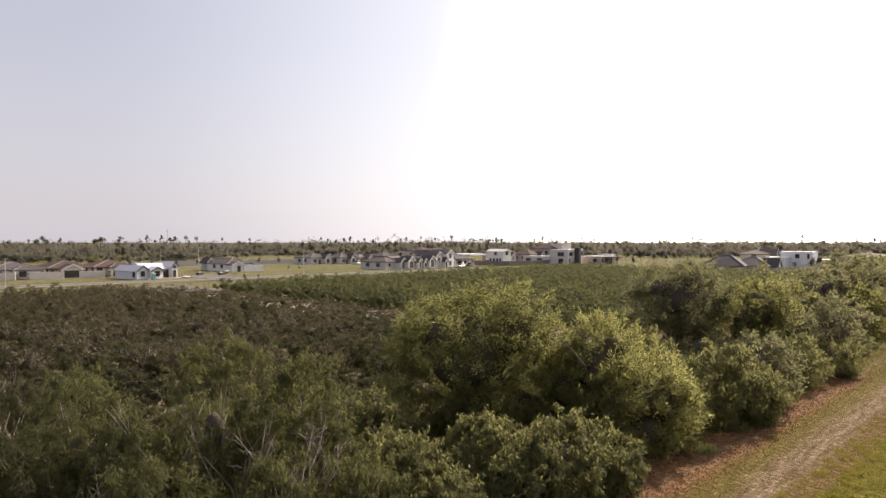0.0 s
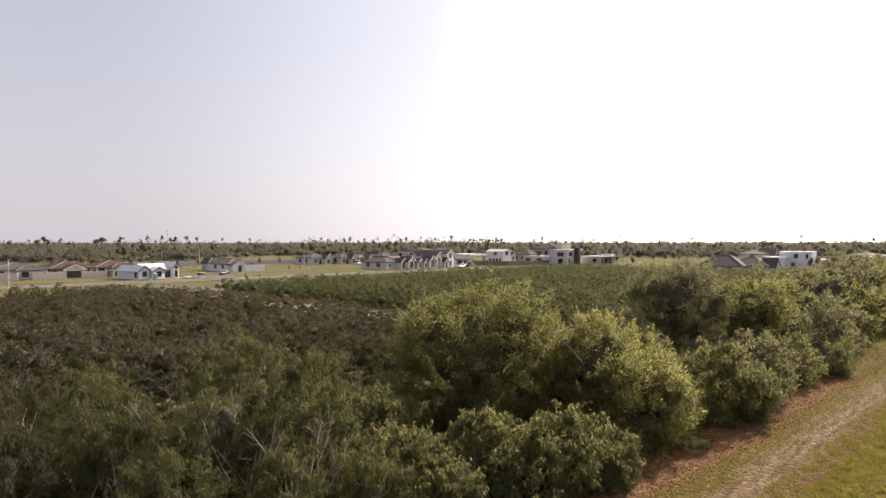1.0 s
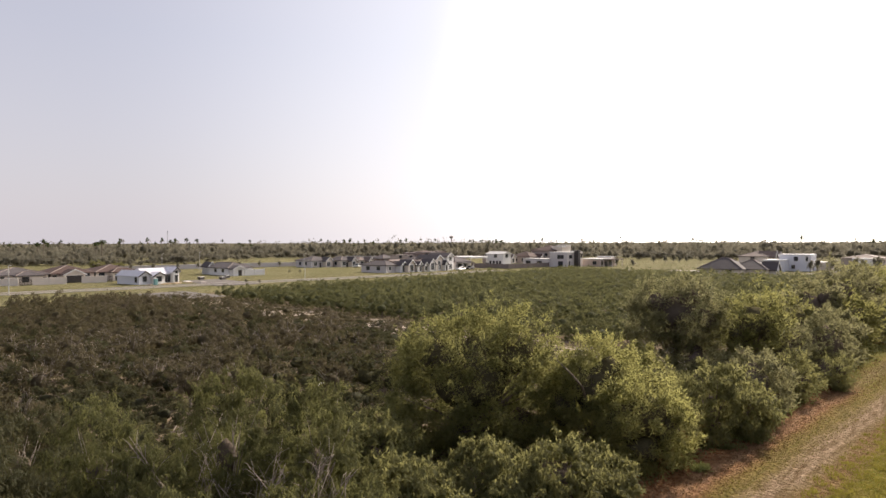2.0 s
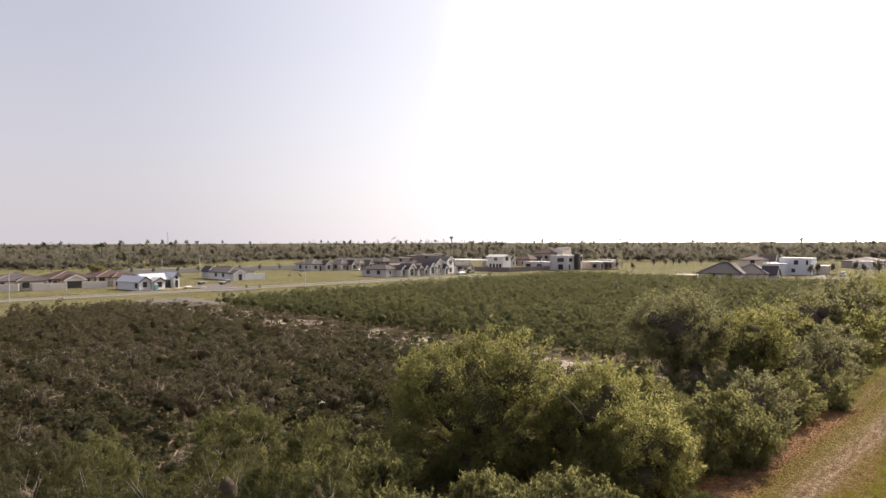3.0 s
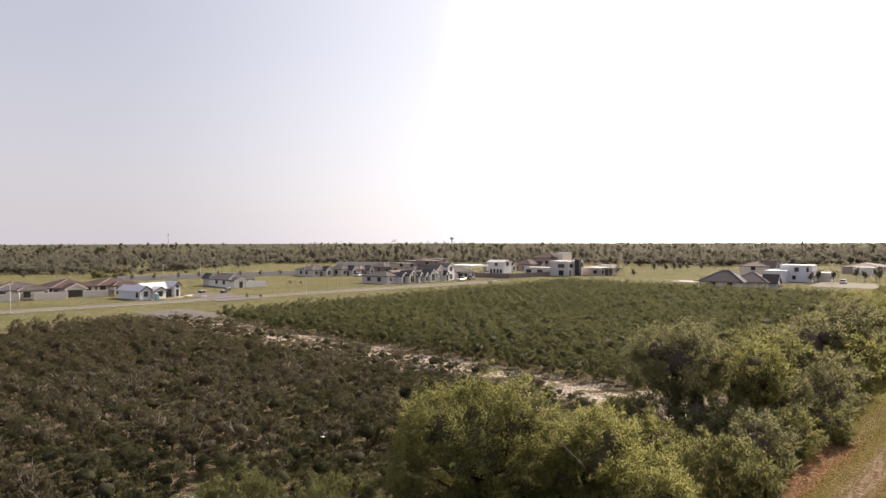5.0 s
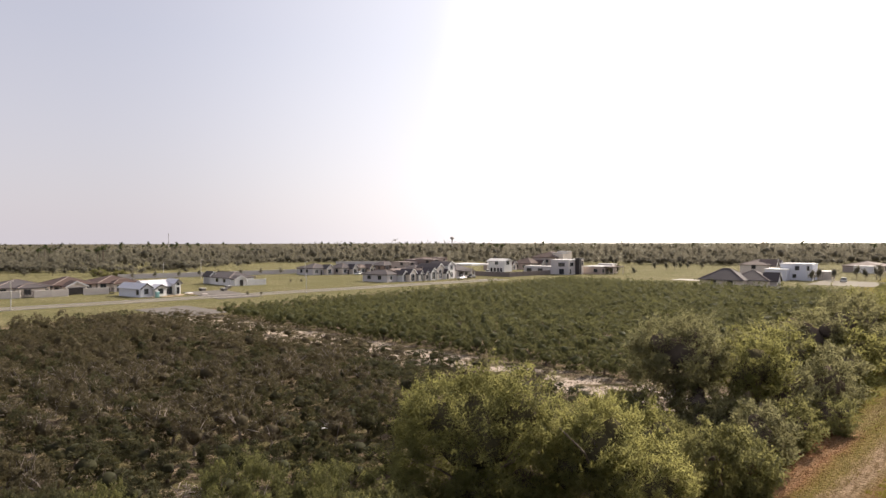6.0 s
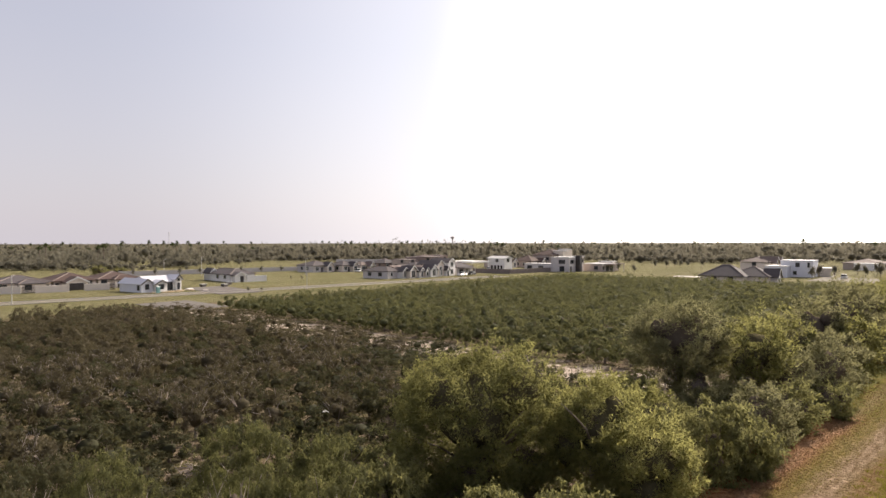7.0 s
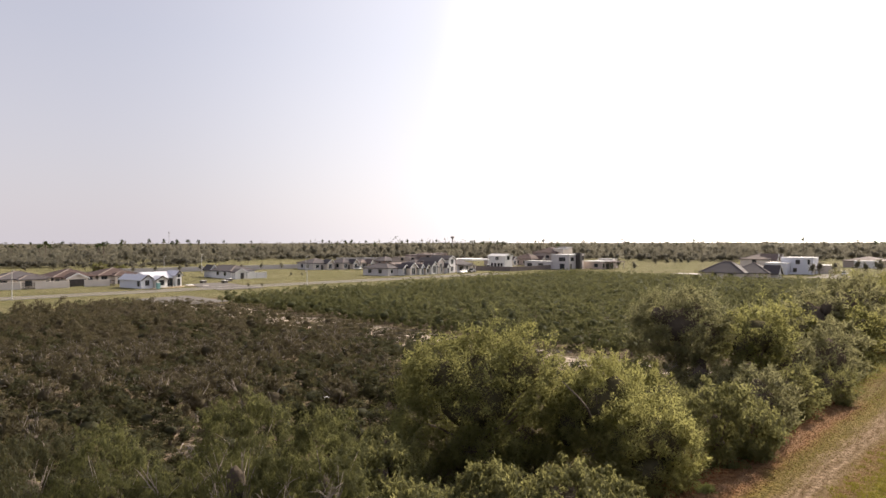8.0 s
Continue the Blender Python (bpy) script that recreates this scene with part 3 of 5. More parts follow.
W = "white"
D = "dark"
house(39.6, 194.5, "cream stucco house with a brown hipped shingle roof", [
    ("hip", 0, 0, 13, 12, 2.4, 4.4, WALL_CREAM, ROOF_DARK), ("hip", 5, -3, 11, 1, 2.3, 3.5, WALL_CREAM, ROOF_DARK)],
    [("f", -3, 6.2, 0.8, 1.4, 1.2, D), ("f", 0, 1.2, 0.9, 1.5, 1.2, D), ("f", 0, 11.6, 1.1, 0.9, 0.6, D), ("l", 0, 3, 1.0, 1.4, 1.3, D)])
house(53.4, 195.0, "tan house with a reddish brown hipped roof", [
    ("hip", 0, 0, 11, 13, 2.4, 4.6, WALL_STONE, ROOF_BROWN), ("gy", 2.2, -4, 7.4, 1, 2.3, 3.6, WALL_CREAM, ROOF_BROWN)],
    [("f", -4, 2.6, 0, 4.4, 2.0, "garage"), ("f", 0, 8.4, 0.9, 1.4, 1.4, D), ("l", 0, 2, 1.0, 1.4, 1.3, D), ("f", 0, 0.4, 0.0, 1.0, 2.1, "door")])
house(65.0, 195.0, "cream house with a brown hipped shingle roof", [
    ("hip", 0, 0, 12, 13, 2.4, 4.5, WALL_CREAM, ROOF_BROWN), ("hip", 3.5, -3, 10, 1, 2.3, 3.7, WALL_CREAM, ROOF_BROWN)],
    [("f", -3, 4.2, 0, 3.4, 2.0, "garage"), ("f", 0, 0.8, 1.0, 1.4, 1.3, D), ("l", 0, 3, 1.0, 1.4, 1.3, D)])
house(66.2, 167.4, "unfinished white house with a bluish left wing and dark gable trim", [
    ("gy", 0, 0, 3.2, 10.6, 2.35, 3.5, WALL_BLUISH, ROOF_PALE), ("gx", 3.3, 1.6, 11.6, 10, 2.5, 3.9, WALL_WHITE, ROOF_PALE),
    ("gy", 3.3, -1.1, 6.7, 1.5, 2.15, 3.1, WALL_WHITE, ROOF_PALE), ("gy", 10.3, 0.4, 12.0, 5, 3.3, 4.2, WALL_WHITE, ROOF_PALE)],
    [("f", -1.1, 4.3, 0.8, 1.3, 1.2, D), ("f", 1.6, 7.15, 0.25, 0.7, 1.95, D), ("f", 1.6, 8.2, 0.25, 0.7, 1.95, D), ("f", 1.6, 9.2, 0.25, 0.7, 1.95, D),
     ("f", 0.4, 10.85, 0.3, 0.6, 1.7, D), ("f", 0.4, 10.9, 2.7, 0.5, 0.55, D), ("l", 0, 1.0, 0.7, 0.9, 1.3, D), ("f", 0, 1.1, 0.9, 0.9, 1.2, D)], boards=TRIM_DARK, turn=9.0)
house(103.8, 187.4, "long white house with a grey hipped roof on the open field", [
    ("hip", 0, 2, 9, 20, 2.4, 4.3, WALL_WHITE, ROOF_DARK), ("gy", 0.0, 15.6, 2.4, 20.4, 2.9, 4.2, WALL_WHITE, ROOF_DARK), ("gy", 0.4, -0.6, 4.4, 3, 2.3, 3.2, WALL_WHITE, ROOF_DARK)],
    [("f", -0.6, 2.2, 0, 1.2, 2.0, "garage"), ("l", 0, 5, 1.1, 1.2, 1.0, D), ("l", 0, 10, 1.1, 1.2, 1.0, D), ("f", 2, 5.4, 0.9, 1.3, 1.2, D)])
house(149.8, 161.5, "grey stucco house with a low grey hipped roof", [
    ("hip", 0, 0, 8, 12, 2.6, 4.3, WALL_GREY, ROOF_DARK), ("gy", 5.4, -2.6, 8.6, 2, 2.7, 3.9, WALL_WHITE, ROOF_DARK)],
    [("f", 0, 1.5, 0.9, 1.2, 1.3, W), ("f", -2.6, 6.2, 0.3, 1.5, 2.3, W), ("l", 0, 3, 1.0, 1.4, 1.2, D), ("l", 0, 8, 1.0, 1.4, 1.2, D)], turn=7.0)
house(156.5, 158.8, "tan house with a white-trimmed gable front", [
    ("gx", 0, 2, 9, 14, 2.7, 4.4, WALL_CREAM, ROOF_TAN), ("gy", 1, -1, 5, 4, 2.9, 4.5, WALL_CREAM, ROOF_DARK), ("gy", 6.2, -1.6, 8.6, 2.2, 2.5, 3.7, WALL_WHITE, ROOF_DARK), ("canopy", 5.1, -2.2, 6.1, -0.4, 2.4, 2.6, TRIM_WHITE, ROOF_DARK)],
    [("f", -1, 1.9, 0.3, 1.9, 2.4, W), ("f", -1.6, 6.8, 0.3, 1.2, 2.0, W), ("l", 0, 5, 1.0, 1.2, 1.3, W), ("l", 1, 1.2, 0.9, 1.1, 1.5, W), ("l", 0, 10, 1.0, 1.2, 1.3, W)], turn=7.0)
house(165.2, 158.0, "dark-roofed house with a tall bright front window", [
    ("hip", 0, 1, 8.5, 13, 2.7, 4.4, WALL_CREAM, ROOF_TAN), ("gy", 2.6, -1.4, 6.2, 3, 3.1, 4.6, WALL_WHITE, ROOF_DARK), ("gy", 0.2, -0.6, 2.3, 2, 2.5, 3.6, WALL_CREAM, ROOF_DARK), ("canopy", 6.5, -1.6, 8.4, 0.6, 2.5, 2.7, TRIM_WHITE, ROOF_DARK)],
    [("f", -1.4, 3.5, 0.5, 1.8, 2.6, W), ("f", -0.6, 0.7, 0.6, 1.1, 1.5, W), ("f", 1, 6.8, 0, 1.0, 2.1, "door"), ("l", 2.6, -0.6, 0.9, 1.0, 1.6, W), ("l", 0, 5, 1.0, 1.3, 1.3, W)], turn=7.0)
house(172.6, 157.6, "two-storey cream house with white window surrounds", [
    ("gx", 0, 2, 12, 13, 3.0, 4.6, WALL_CREAM, ROOF_TAN), ("gy", 0.3, 0.5, 4.6, 10, 4.6, 6.0, WALL_CREAM, ROOF_DARK), ("gy", 4.5, -0.8, 6.6, 3, 2.6, 3.8, WALL_WHITE, ROOF_DARK), ("gy", 6.6, -0.2, 11.4, 9, 5.4, 6.7, WALL_WHITE, ROOF_DARK)],
    [("f", -0.2, 8.2, 0.6, 1.7, 1.9, W), ("f", -0.2, 8.3, 3.6, 1.5, 1.7, W), ("f", 0.5, 1.6, 0.6, 1.6, 1.8, W), ("f", -0.8, 5.0, 0, 1.1, 2.2, "door"), ("f", 0.5, 1.5, 2.7, 1.4, 1.1, W), ("l", 0.3, 4, 2.9, 1.2, 1.1, W), ("l", 0.3, 7.5, 2.9, 1.2, 1.1, W), ("l", 6.6, 3, 3.6, 1.2, 1.2, W)], turn=7.0)
house(187.0, 160.5, "grey house with a shaded porch and dark roof", [
    ("hip", 0, 0, 10, 12, 2.9, 5.2, WALL_GREY, ROOF_DARK), ("canopy", 1, -3, 8, 0, 2.6, 2.85, WALL_GREY, ROOF_DARK)],
    [("f", 0, 1.6, 0, 2.4, 2.2, "garage"), ("f", 0, 5.4, 0.9, 1.6, 1.3, W)])
for (u, m, w, d, e, r, wm, rm, text) in (
        (160.5, 221, 11, 12, 2.8, 4.9, WALL_GREY, ROOF_DARK, "low grey house with a long dark roof"),
        (172.0, 215, 8, 10, 2.8, 4.7, WALL_CREAM, ROOF_DARK, "pale house with bright windows and dark roof"),
        (180.5, 212.5, 7, 9, 2.7, 4.3, WALL_CREAM, ROOF_TAN, "cream house with a tan hipped roof"),
        (203.0, 221, 10, 10, 2.8, 5.0, WALL_BROWN, ROOF_DARK, "low house with a dark hipped roof behind others"),
        (184.0, 181, 9, 10, 2.7, 4.6, WALL_CREAM, ROOF_DARK, "cream house with a charcoal roof behind the street row"),
        (196.0, 184, 9, 10, 2.8, 4.9, WALL_STONE, ROOF_BROWN, "tan house with a brown roof behind the street row"),
        (250.0, 184, 11, 12, 3.0, 5.6, WALL_STONE, ROOF_BROWN, "brown house with a steep hipped roof"),
        (264.0, 176, 12, 12, 3.2, 6.0, WALL_STONE, ROOF_BROWN, "brown house with a wide hipped roof")):
    house(u, m, text, [("hip", 0, 0, w, d, e, r, wm, rm), ("gy", w * 0.55, -2.2, w * 0.9, 2, min(e, 3.0), min(e, 3.0) + 1.6, WALL_CREAM, rm)],
          [("f", 0, w * 0.12, 0.8, 1.6, 1.5, W), ("f", -2.2, w * 0.62, 0.5, 1.5, 1.9, W), ("f", 0, w * 0.38, 0, 1.0, 2.1, "door"), ("l", 0, d * 0.3, 1.0, 1.3, 1.3, D), ("l", 0, d * 0.65, 1.0, 1.3, 1.3, D)]
          + ([("f", 0, w * 0.15, 3.6, 1.4, 1.3, W), ("f", 0, w * 0.6, 3.6, 1.4, 1.3, W), ("l", 0, d * 0.4, 3.6, 1.2, 1.2, D)] if e > 4 else []))
house(205.0, 206.0, "unfinished brown block house of stepped flat boxes", [
    ("flat", 0, 0, 8, 12, 4.6, 4.9, WALL_STONE, WALL_DARK), ("flat", 8.1, 1, 15, 11, 5.6, 5.9, WALL_BROWN, WALL_DARK), ("flat", 2, -3, 7, -0.1, 3.2, 3.5, WALL_BROWN, WALL_DARK)],
    [("f", 0, 1.5, 3.4, 1.6, 1.4, D), ("f", 1, 9.4, 3.6, 2.0, 1.6, D), ("f", -3, 3.2, 0, 1.4, 2.2, "door"), ("l", 0, 4, 3.4, 1.6, 1.4, D), ("l", 0, 8, 0.9, 1.6, 1.4, D)])
house(211.5, 196.0, "brown brick house with flat parapets and dark openings", [
    ("flat", 0, 0, 7, 11, 5.9, 6.3, WALL_BROWN, WALL_DARK), ("flat", 7.1, 2, 14, 12, 4.8, 5.1, WALL_STONE, WALL_DARK)],
    [("f", 0, 1.4, 4.2, 1.8, 1.5, D), ("f", 0, 4.2, 0.6, 1.6, 2.0, D), ("l", 0, 3, 4.2, 1.6, 1.4, D), ("f", 2, 9, 3.0, 1.8, 1.4, D)])
house(224.0, 214.0, "long two-storey tan house with a low brown roof", [
    ("hip", 0, 0, 14, 12, 5.0, 6.6, WALL_STONE, ROOF_BROWN), ("flat", 14.1, 2, 20, 10, 6.0, 6.3, WALL_BROWN, WALL_DARK)],
    [("f", 0, 3, 3.6, 1.6, 1.4, W), ("f", 0, 9, 3.6, 1.6, 1.4, W), ("l", 0, 4, 3.6, 1.4, 1.4, D), ("f", 2, 16, 3.8, 2.2, 1.5, D)])
house(217.5, 177.5, "open white carport roof on slim posts", [("canopy", 0, 0, 12, 14, 3.5, 4.3, TRIM_WHITE, TRIM_WHITE)], category="carport", group="", name="carport")
house(236.5, 173.0, "white two-storey house with a low gable roof", [
    ("gy", 0, 0, 6.6, 10, 5.2, 6.2, WALL_WHITE, FLAT_ROOF)],
    [("l", 0, 3.6, 3.6, 1.6, 1.5, D), ("f", 0, 2.2, 3.6, 1.8, 1.6, D), ("l", 0, 1.2, 0.2, 0.9, 1.6, D), ("l", 0, 3.0, 0.2, 0.9, 1.6, D), ("l", 0, 5.0, 0.2, 0.9, 1.6, D), ("l", 0, 7.0, 0.2, 0.9, 1.6, D)])
house(276.0, 169.0, "large two-storey house with a pale tiled roof", [
    ("hip", 0, 0, 16, 14, 6.2, 9.2, WALL_STONE, ROOF_BROWN), ("flat", 3, -3, 9, 3, 8.2, 8.6, WALL_CREAM, FLAT_ROOF), ("flat", 9.1, -2, 14, 4, 9.0, 9.4, WALL_CREAM, FLAT_ROOF)],
    [("f", -3, 5, 3.6, 1.8, 1.6, W), ("f", -3, 8, 3.6, 1.8, 1.6, W), ("l", 0, 4, 3.6, 1.4, 1.4, D), ("l", 0, 9, 0.9, 1.4, 1.4, D)])
house(234.5, 136.0, "modern flat-roofed grey house with a dark stair tower", [
    ("flat", 0, 10, 7, 24, 3.2, 3.5, WALL_GREY, FLAT_ROOF), ("flat", 0.6, 1, 8, 10, 6.3, 6.6, WALL_GREY, TRIM_WHITE),
    ("flat", 6.2, -1.2, 8.0, 0.9, 7.0, 7.3, TRIM_DARK, TRIM_DARK), ("flat", 8.1, -1.0, 10.2, 4, 6.6, 6.9, WALL_CREAM, FLAT_ROOF)],
    [("l", 0.6, 3, 3.7, 3.0, 1.5, D), ("l", 0.6, 3.4, 0.3, 2.2, 2.1, D), ("f", 1, 2, 3.8, 2.4, 1.4, D), ("f", 1, 1.6, 0.2, 1.2, 2.3, "door"), ("f", -1.0, 8.6, 4.0, 1.1, 1.8, D), ("l", 0, 14, 1.0, 2.4, 1.4, D), ("l", 0, 20, 1.0, 2.4, 1.4, D)])
house(248.0, 126.0, "low tan house with a deep flat porch roof", [
    ("flat", 0, 2, 16, 12, 3.2, 3.5, WALL_STONE, FLAT_ROOF), ("canopy", 3, -2.2, 13, 1.9, 3.0, 3.4, WALL_CREAM, ROOF_TAN), ("flat", 12.4, 3, 17, 10, 3.9, 4.3, WALL_CREAM, FLAT_ROOF)],
    [("f", 2, 4, 0, 2.8, 2.3, "garage"), ("f", 2, 8.4, 0.3, 2.4, 2.0, D), ("l", 0, 4, 1.0, 1.6, 1.3, D), ("f", 2, 1, 0.8, 1.2, 1.4, D)])
house(200.5, 52.0, "house with a broad dark grey hipped roof", [
    ("hip", 0, 4, 11, 17, 2.4, 6.0, WALL_CREAM, ROOF_DARK), ("hip", 4, -2, 15, 9, 2.4, 5.6, WALL_CREAM, ROOF_DARK), ("gy", 6.5, -4, 11, 0, 2.5, 4.8, WALL_GREY, ROOF_DARK)],
    [("l", 0, 7, 0.9, 1.4, 1.3, D), ("f", -4, 7.8, 0.8, 1.6, 1.4, W), ("l", 0, 12, 0.9, 1.4, 1.3, D)])
house(271.0, 66.0, "two-storey tan house with gables and bright ridges", [
    ("hip", 0, 0, 13, 11, 4.8, 7.0, WALL_CREAM, ROOF_TAN), ("gy", 2, -2, 6.5, 4, 4.8, 7.0, WALL_CREAM, ROOF_TAN), ("gy", 8.4, -2, 12.4, 4, 4.6, 6.6, WALL_CREAM, ROOF_TAN)],
    [("f", -2, 3.4, 3.4, 1.6, 1.6, W), ("f", -2, 10.2, 2.9, 1.5, 1.4, W), ("l", 0, 5, 3.4, 1.4, 1.4, D)])
house(257.0, 48.0, "white cubic house of stacked flat-roofed blocks", [
    ("flat", 0, 0, 9, 10.6, 6.0, 6.3, WALL_BLUISH, TRIM_WHITE), ("flat", -6.0, 7.4, 4, 14.6, 4.0, 4.3, WALL_BLUISH, TRIM_WHITE), ("flat", 9.2, -4.5, 16, -0.1, 3.0, 3.3, WALL_CREAM, TRIM_WHITE)],
    [("l", 0, 4.4, 3.9, 1.2, 1.4, D), ("l", 0, 1.0, 3.7, 0.8, 1.8, W), ("l", -6.0, 9.0, 1.2, 1.0, 1.2, D), ("l", -6.0, 12.4, 1.2, 1.0, 1.2, D), ("l", 0, 5.4, 1.0, 1.0, 1.2, D), ("f", 0, 3.0, 0, 1.0, 2.1, "door")])
house(338.0, 36.0, "long low house with a pale-edged roof", [
    ("hip", 0, 0, 26, 15, 3.0, 4.8, WALL_STONE, ROOF_TAN), ("flat", -5, 1, -0.5, 10, 3.0, 3.3, WALL_WHITE, TRIM_WHITE)],
    [("f", 0, 4, 0.8, 2.4, 1.6, D), ("f", 0, 12, 0.8, 2.4, 1.6, D), ("l", 0, 5, 0.8, 1.6, 1.5, D)])


def garden_wall(u0, m0, u1, m1, h, material, label):
    """A block wall with a coping and piers."""
    length = math.hypot(u1 - u0, m1 - m0)
    w = thing("garden_wall", plan_pose(u0, m0, 0, math.degrees(math.atan2(m1 - m0, u1 - u0))), label, "wall", "garden walls")
    bm = bmesh.new()
    box(bm, 0, -0.1, -0.1, length, 0.1, h - 0.12)
    part("body", bm, material, w)
    bm = bmesh.new()
    box(bm, -0.05, -0.16, h - 0.12, length + 0.05, 0.16, h, 0.02)
    part("coping", bm, material, w)
    n = max(1, round(length / 4.5))
    for i in range(n + 1):
        bm = bmesh.new()
        x = i * length / n
        box(bm, x - 0.2, -0.2, -0.1, x + 0.2, 0.2, h + 0.08, 0.02)
        part("pier", bm, material, w)
    return w


garden_wall(35.5, 193.5, 44.2, 189.6, 1.9, WALL_BLOCK, "pale block garden wall beside a mown verge")
garden_wall(47.5, 188.2, 54.8, 187.2, 1.9, WALL_BLOCK, "long pale block garden wall with coping")
garden_wall(59.0, 187.6, 64.6, 185.9, 1.9, WALL_BLOCK, "pale block garden wall near the unfinished house")
garden_wall(108.2, 186.2, 115.0, 185.7, 2.0, WALL_WHITE, "white rendered garden wall beside a carport")
garden_wall(204.5, 166.0, 206.5, 148.5, 1.9, WALL_DARK, "dark brown block wall round a lot")
garden_wall(206.6, 148.2, 232.5, 145.0, 1.9, WALL_DARK, "long dark brown block wall behind the orchard")
garden_wall(245.0, 312.0, 269.0, 288.0, 2.2, WALL_GREY, "long pale block wall before the far woods")
garden_wall(93.0, 256.0, 173.0, 239.0, 1.9, WALL_GREY, "long grey block wall across the open field")


def gate(u0, m0, u1, m1, h):
    length = math.hypot(u1 - u0, m1 - m0)
    g = thing("metal_gate", plan_pose(u0, m0, 0, math.degrees(math.atan2(m1 - m0, u1 - u0))), "dark metal gate of upright bars", "gate", "gates")
    for z0 in (0.05, h - 0.1):
        bm = bmesh.new()
        box(bm, 0, -0.04, z0, length, 0.04, z0 + 0.1)
        part("rail", bm, TRIM_DARK, g)
    for i in range(int(length / 0.25) + 1):
        bm = bmesh.new()
        box(bm, i * 0.25 - 0.05, -0.03, 0.0, i * 0.25 + 0.05, 0.03, h - 0.02)
        part("bar", bm, TRIM_DARK, g)


gate(44.5, 189.4, 47.2, 188.4, 1.7)
gate(64.9, 185.8, 66.0, 185.0, 1.7)


def street_lamp(u, m, h, label):
    s = thing("street_lamp", plan_pose(u, m), label, "lamp post", "street lamps")
    part("pole", tube(bmesh.new(), [(0, 0, 0), (0, 0, h * 0.5), (0, 0, h)], [0.11, 0.09, 0.07], 8), STEEL, s)
    part("arm", tube(bmesh.new(), [(0, 0, h - 0.2), (0, -0.5, h + 0.05), (0, -1.2, h + 0.1)], [0.05, 0.045, 0.04], 6), STEEL, s)
    bm = bmesh.new()
    box(bm, -0.14, -1.75, h + 0.02, 0.14, -1.15, h + 0.16, 0.03)
    part("head", bm, STEEL, s)
    bm = bmesh.new()
    box(bm, -0.22, -0.22, -0.05, 0.22, 0.22, 0.35, 0.03)
    part("footing", bm, CONCRETE, s)


for u, m, h in ((34.8, 156.4, 6.4), (103.4, 145.6, 6.0), (148.0, 209.0, 6.4), (98.5, 228.0, 7.0), (117.0, 236.0, 7.5), (213.0, 164.0, 5.5)):
    street_lamp(u, m, h, "slim pale steel street lamp beside the street")


def car(u, m, turn, paint, label, truck=False):
    c = thing("car", plan_pose(u, m, 0, turn), label, "car", "parked cars")
    L, Wd = 5.0 if truck else 4.5, 1.85
    bm = bmesh.new()
    box(bm, -L / 2, -Wd / 2, 0.35, L / 2, Wd / 2, 0.95, 0.12)
    part("body", bm, paint, c)
    x0, x1 = (-0.6, 1.3) if truck else (-1.7, 1.0)
    bm = bmesh.new()
    b = [(x0, -0.85, 0.94), (x1 + 0.5, -0.85, 0.94), (x1 + 0.5, 0.85, 0.94), (x0, 0.85, 0.94), (x0 + 0.3, -0.7, 1.55), (x1 - 0.1, -0.7, 1.55), (x1 - 0.1, 0.7, 1.55), (x0 + 0.3, 0.7, 1.55)]
    solid(bm, b, [(3, 2, 1, 0), (0, 1, 5, 4), (1, 2, 6, 5), (2, 3, 7, 6), (3, 0, 4, 7), (4, 5, 6, 7)])
    cabin = part("cabin", bm, TINTED, c, "dark tinted windows")
    bm = bmesh.new()
    box(bm, x0 + 0.28, -0.72, 1.52, x1 - 0.08, 0.72, 1.6, 0.03)
    part("roof_panel", bm, paint, cabin)
    for sx in (-1, 1):
        for sy in (-1, 1):
            x, y = sx * L * 0.31, sy * (Wd / 2 - 0.1)
            wheel = part("wheel", tube(bmesh.new(), [(x, y - 0.11, 0.34), (x, y + 0.11, 0.34)], [0.34, 0.34], 14), RUBBER, c)
            part("rim", tube(bmesh.new(), [(x, y - 0.12, 0.34), (x, y + 0.12, 0.34)], [0.19, 0.19], 10), STEEL, wheel)


car(181.7, 153.2, 8, PAINT_WHITE, "pale pickup truck parked beside the street", True)
car(188.6, 154.2, 12, PAINT_DARK, "dark pickup parked behind another", True)
car(175.7, 208.0, 30, PAINT_WHITE, "white van parked near the far houses")
car(256.5, 38.2, 5, PAINT_WHITE, "white car on the pale driveway")
car(226.0, 174.5, 40, PAINT_WHITE, "white car beneath the carport")


# building-site clutter round the unfinished house
def pile(u, m, n, material, label, category, name, size, seed):
    r = random.Random(seed)
    t = thing(name, plan_pose(u, m, 0, r.uniform(0, 90)), label, category)
    for i in range(n):
        bm = bmesh.new()
        box(bm, -size, -0.15, 0, size, 0.15, 0.12, 0.01)
        p = part("board", bm, material, t)
        p.matrix_basis = pose(r.uniform(-0.4, 0.4), (i % 4) * 0.34 - 0.5, 0.13 * (i // 4) + 0.01, 0, 0, r.uniform(-4, 4))


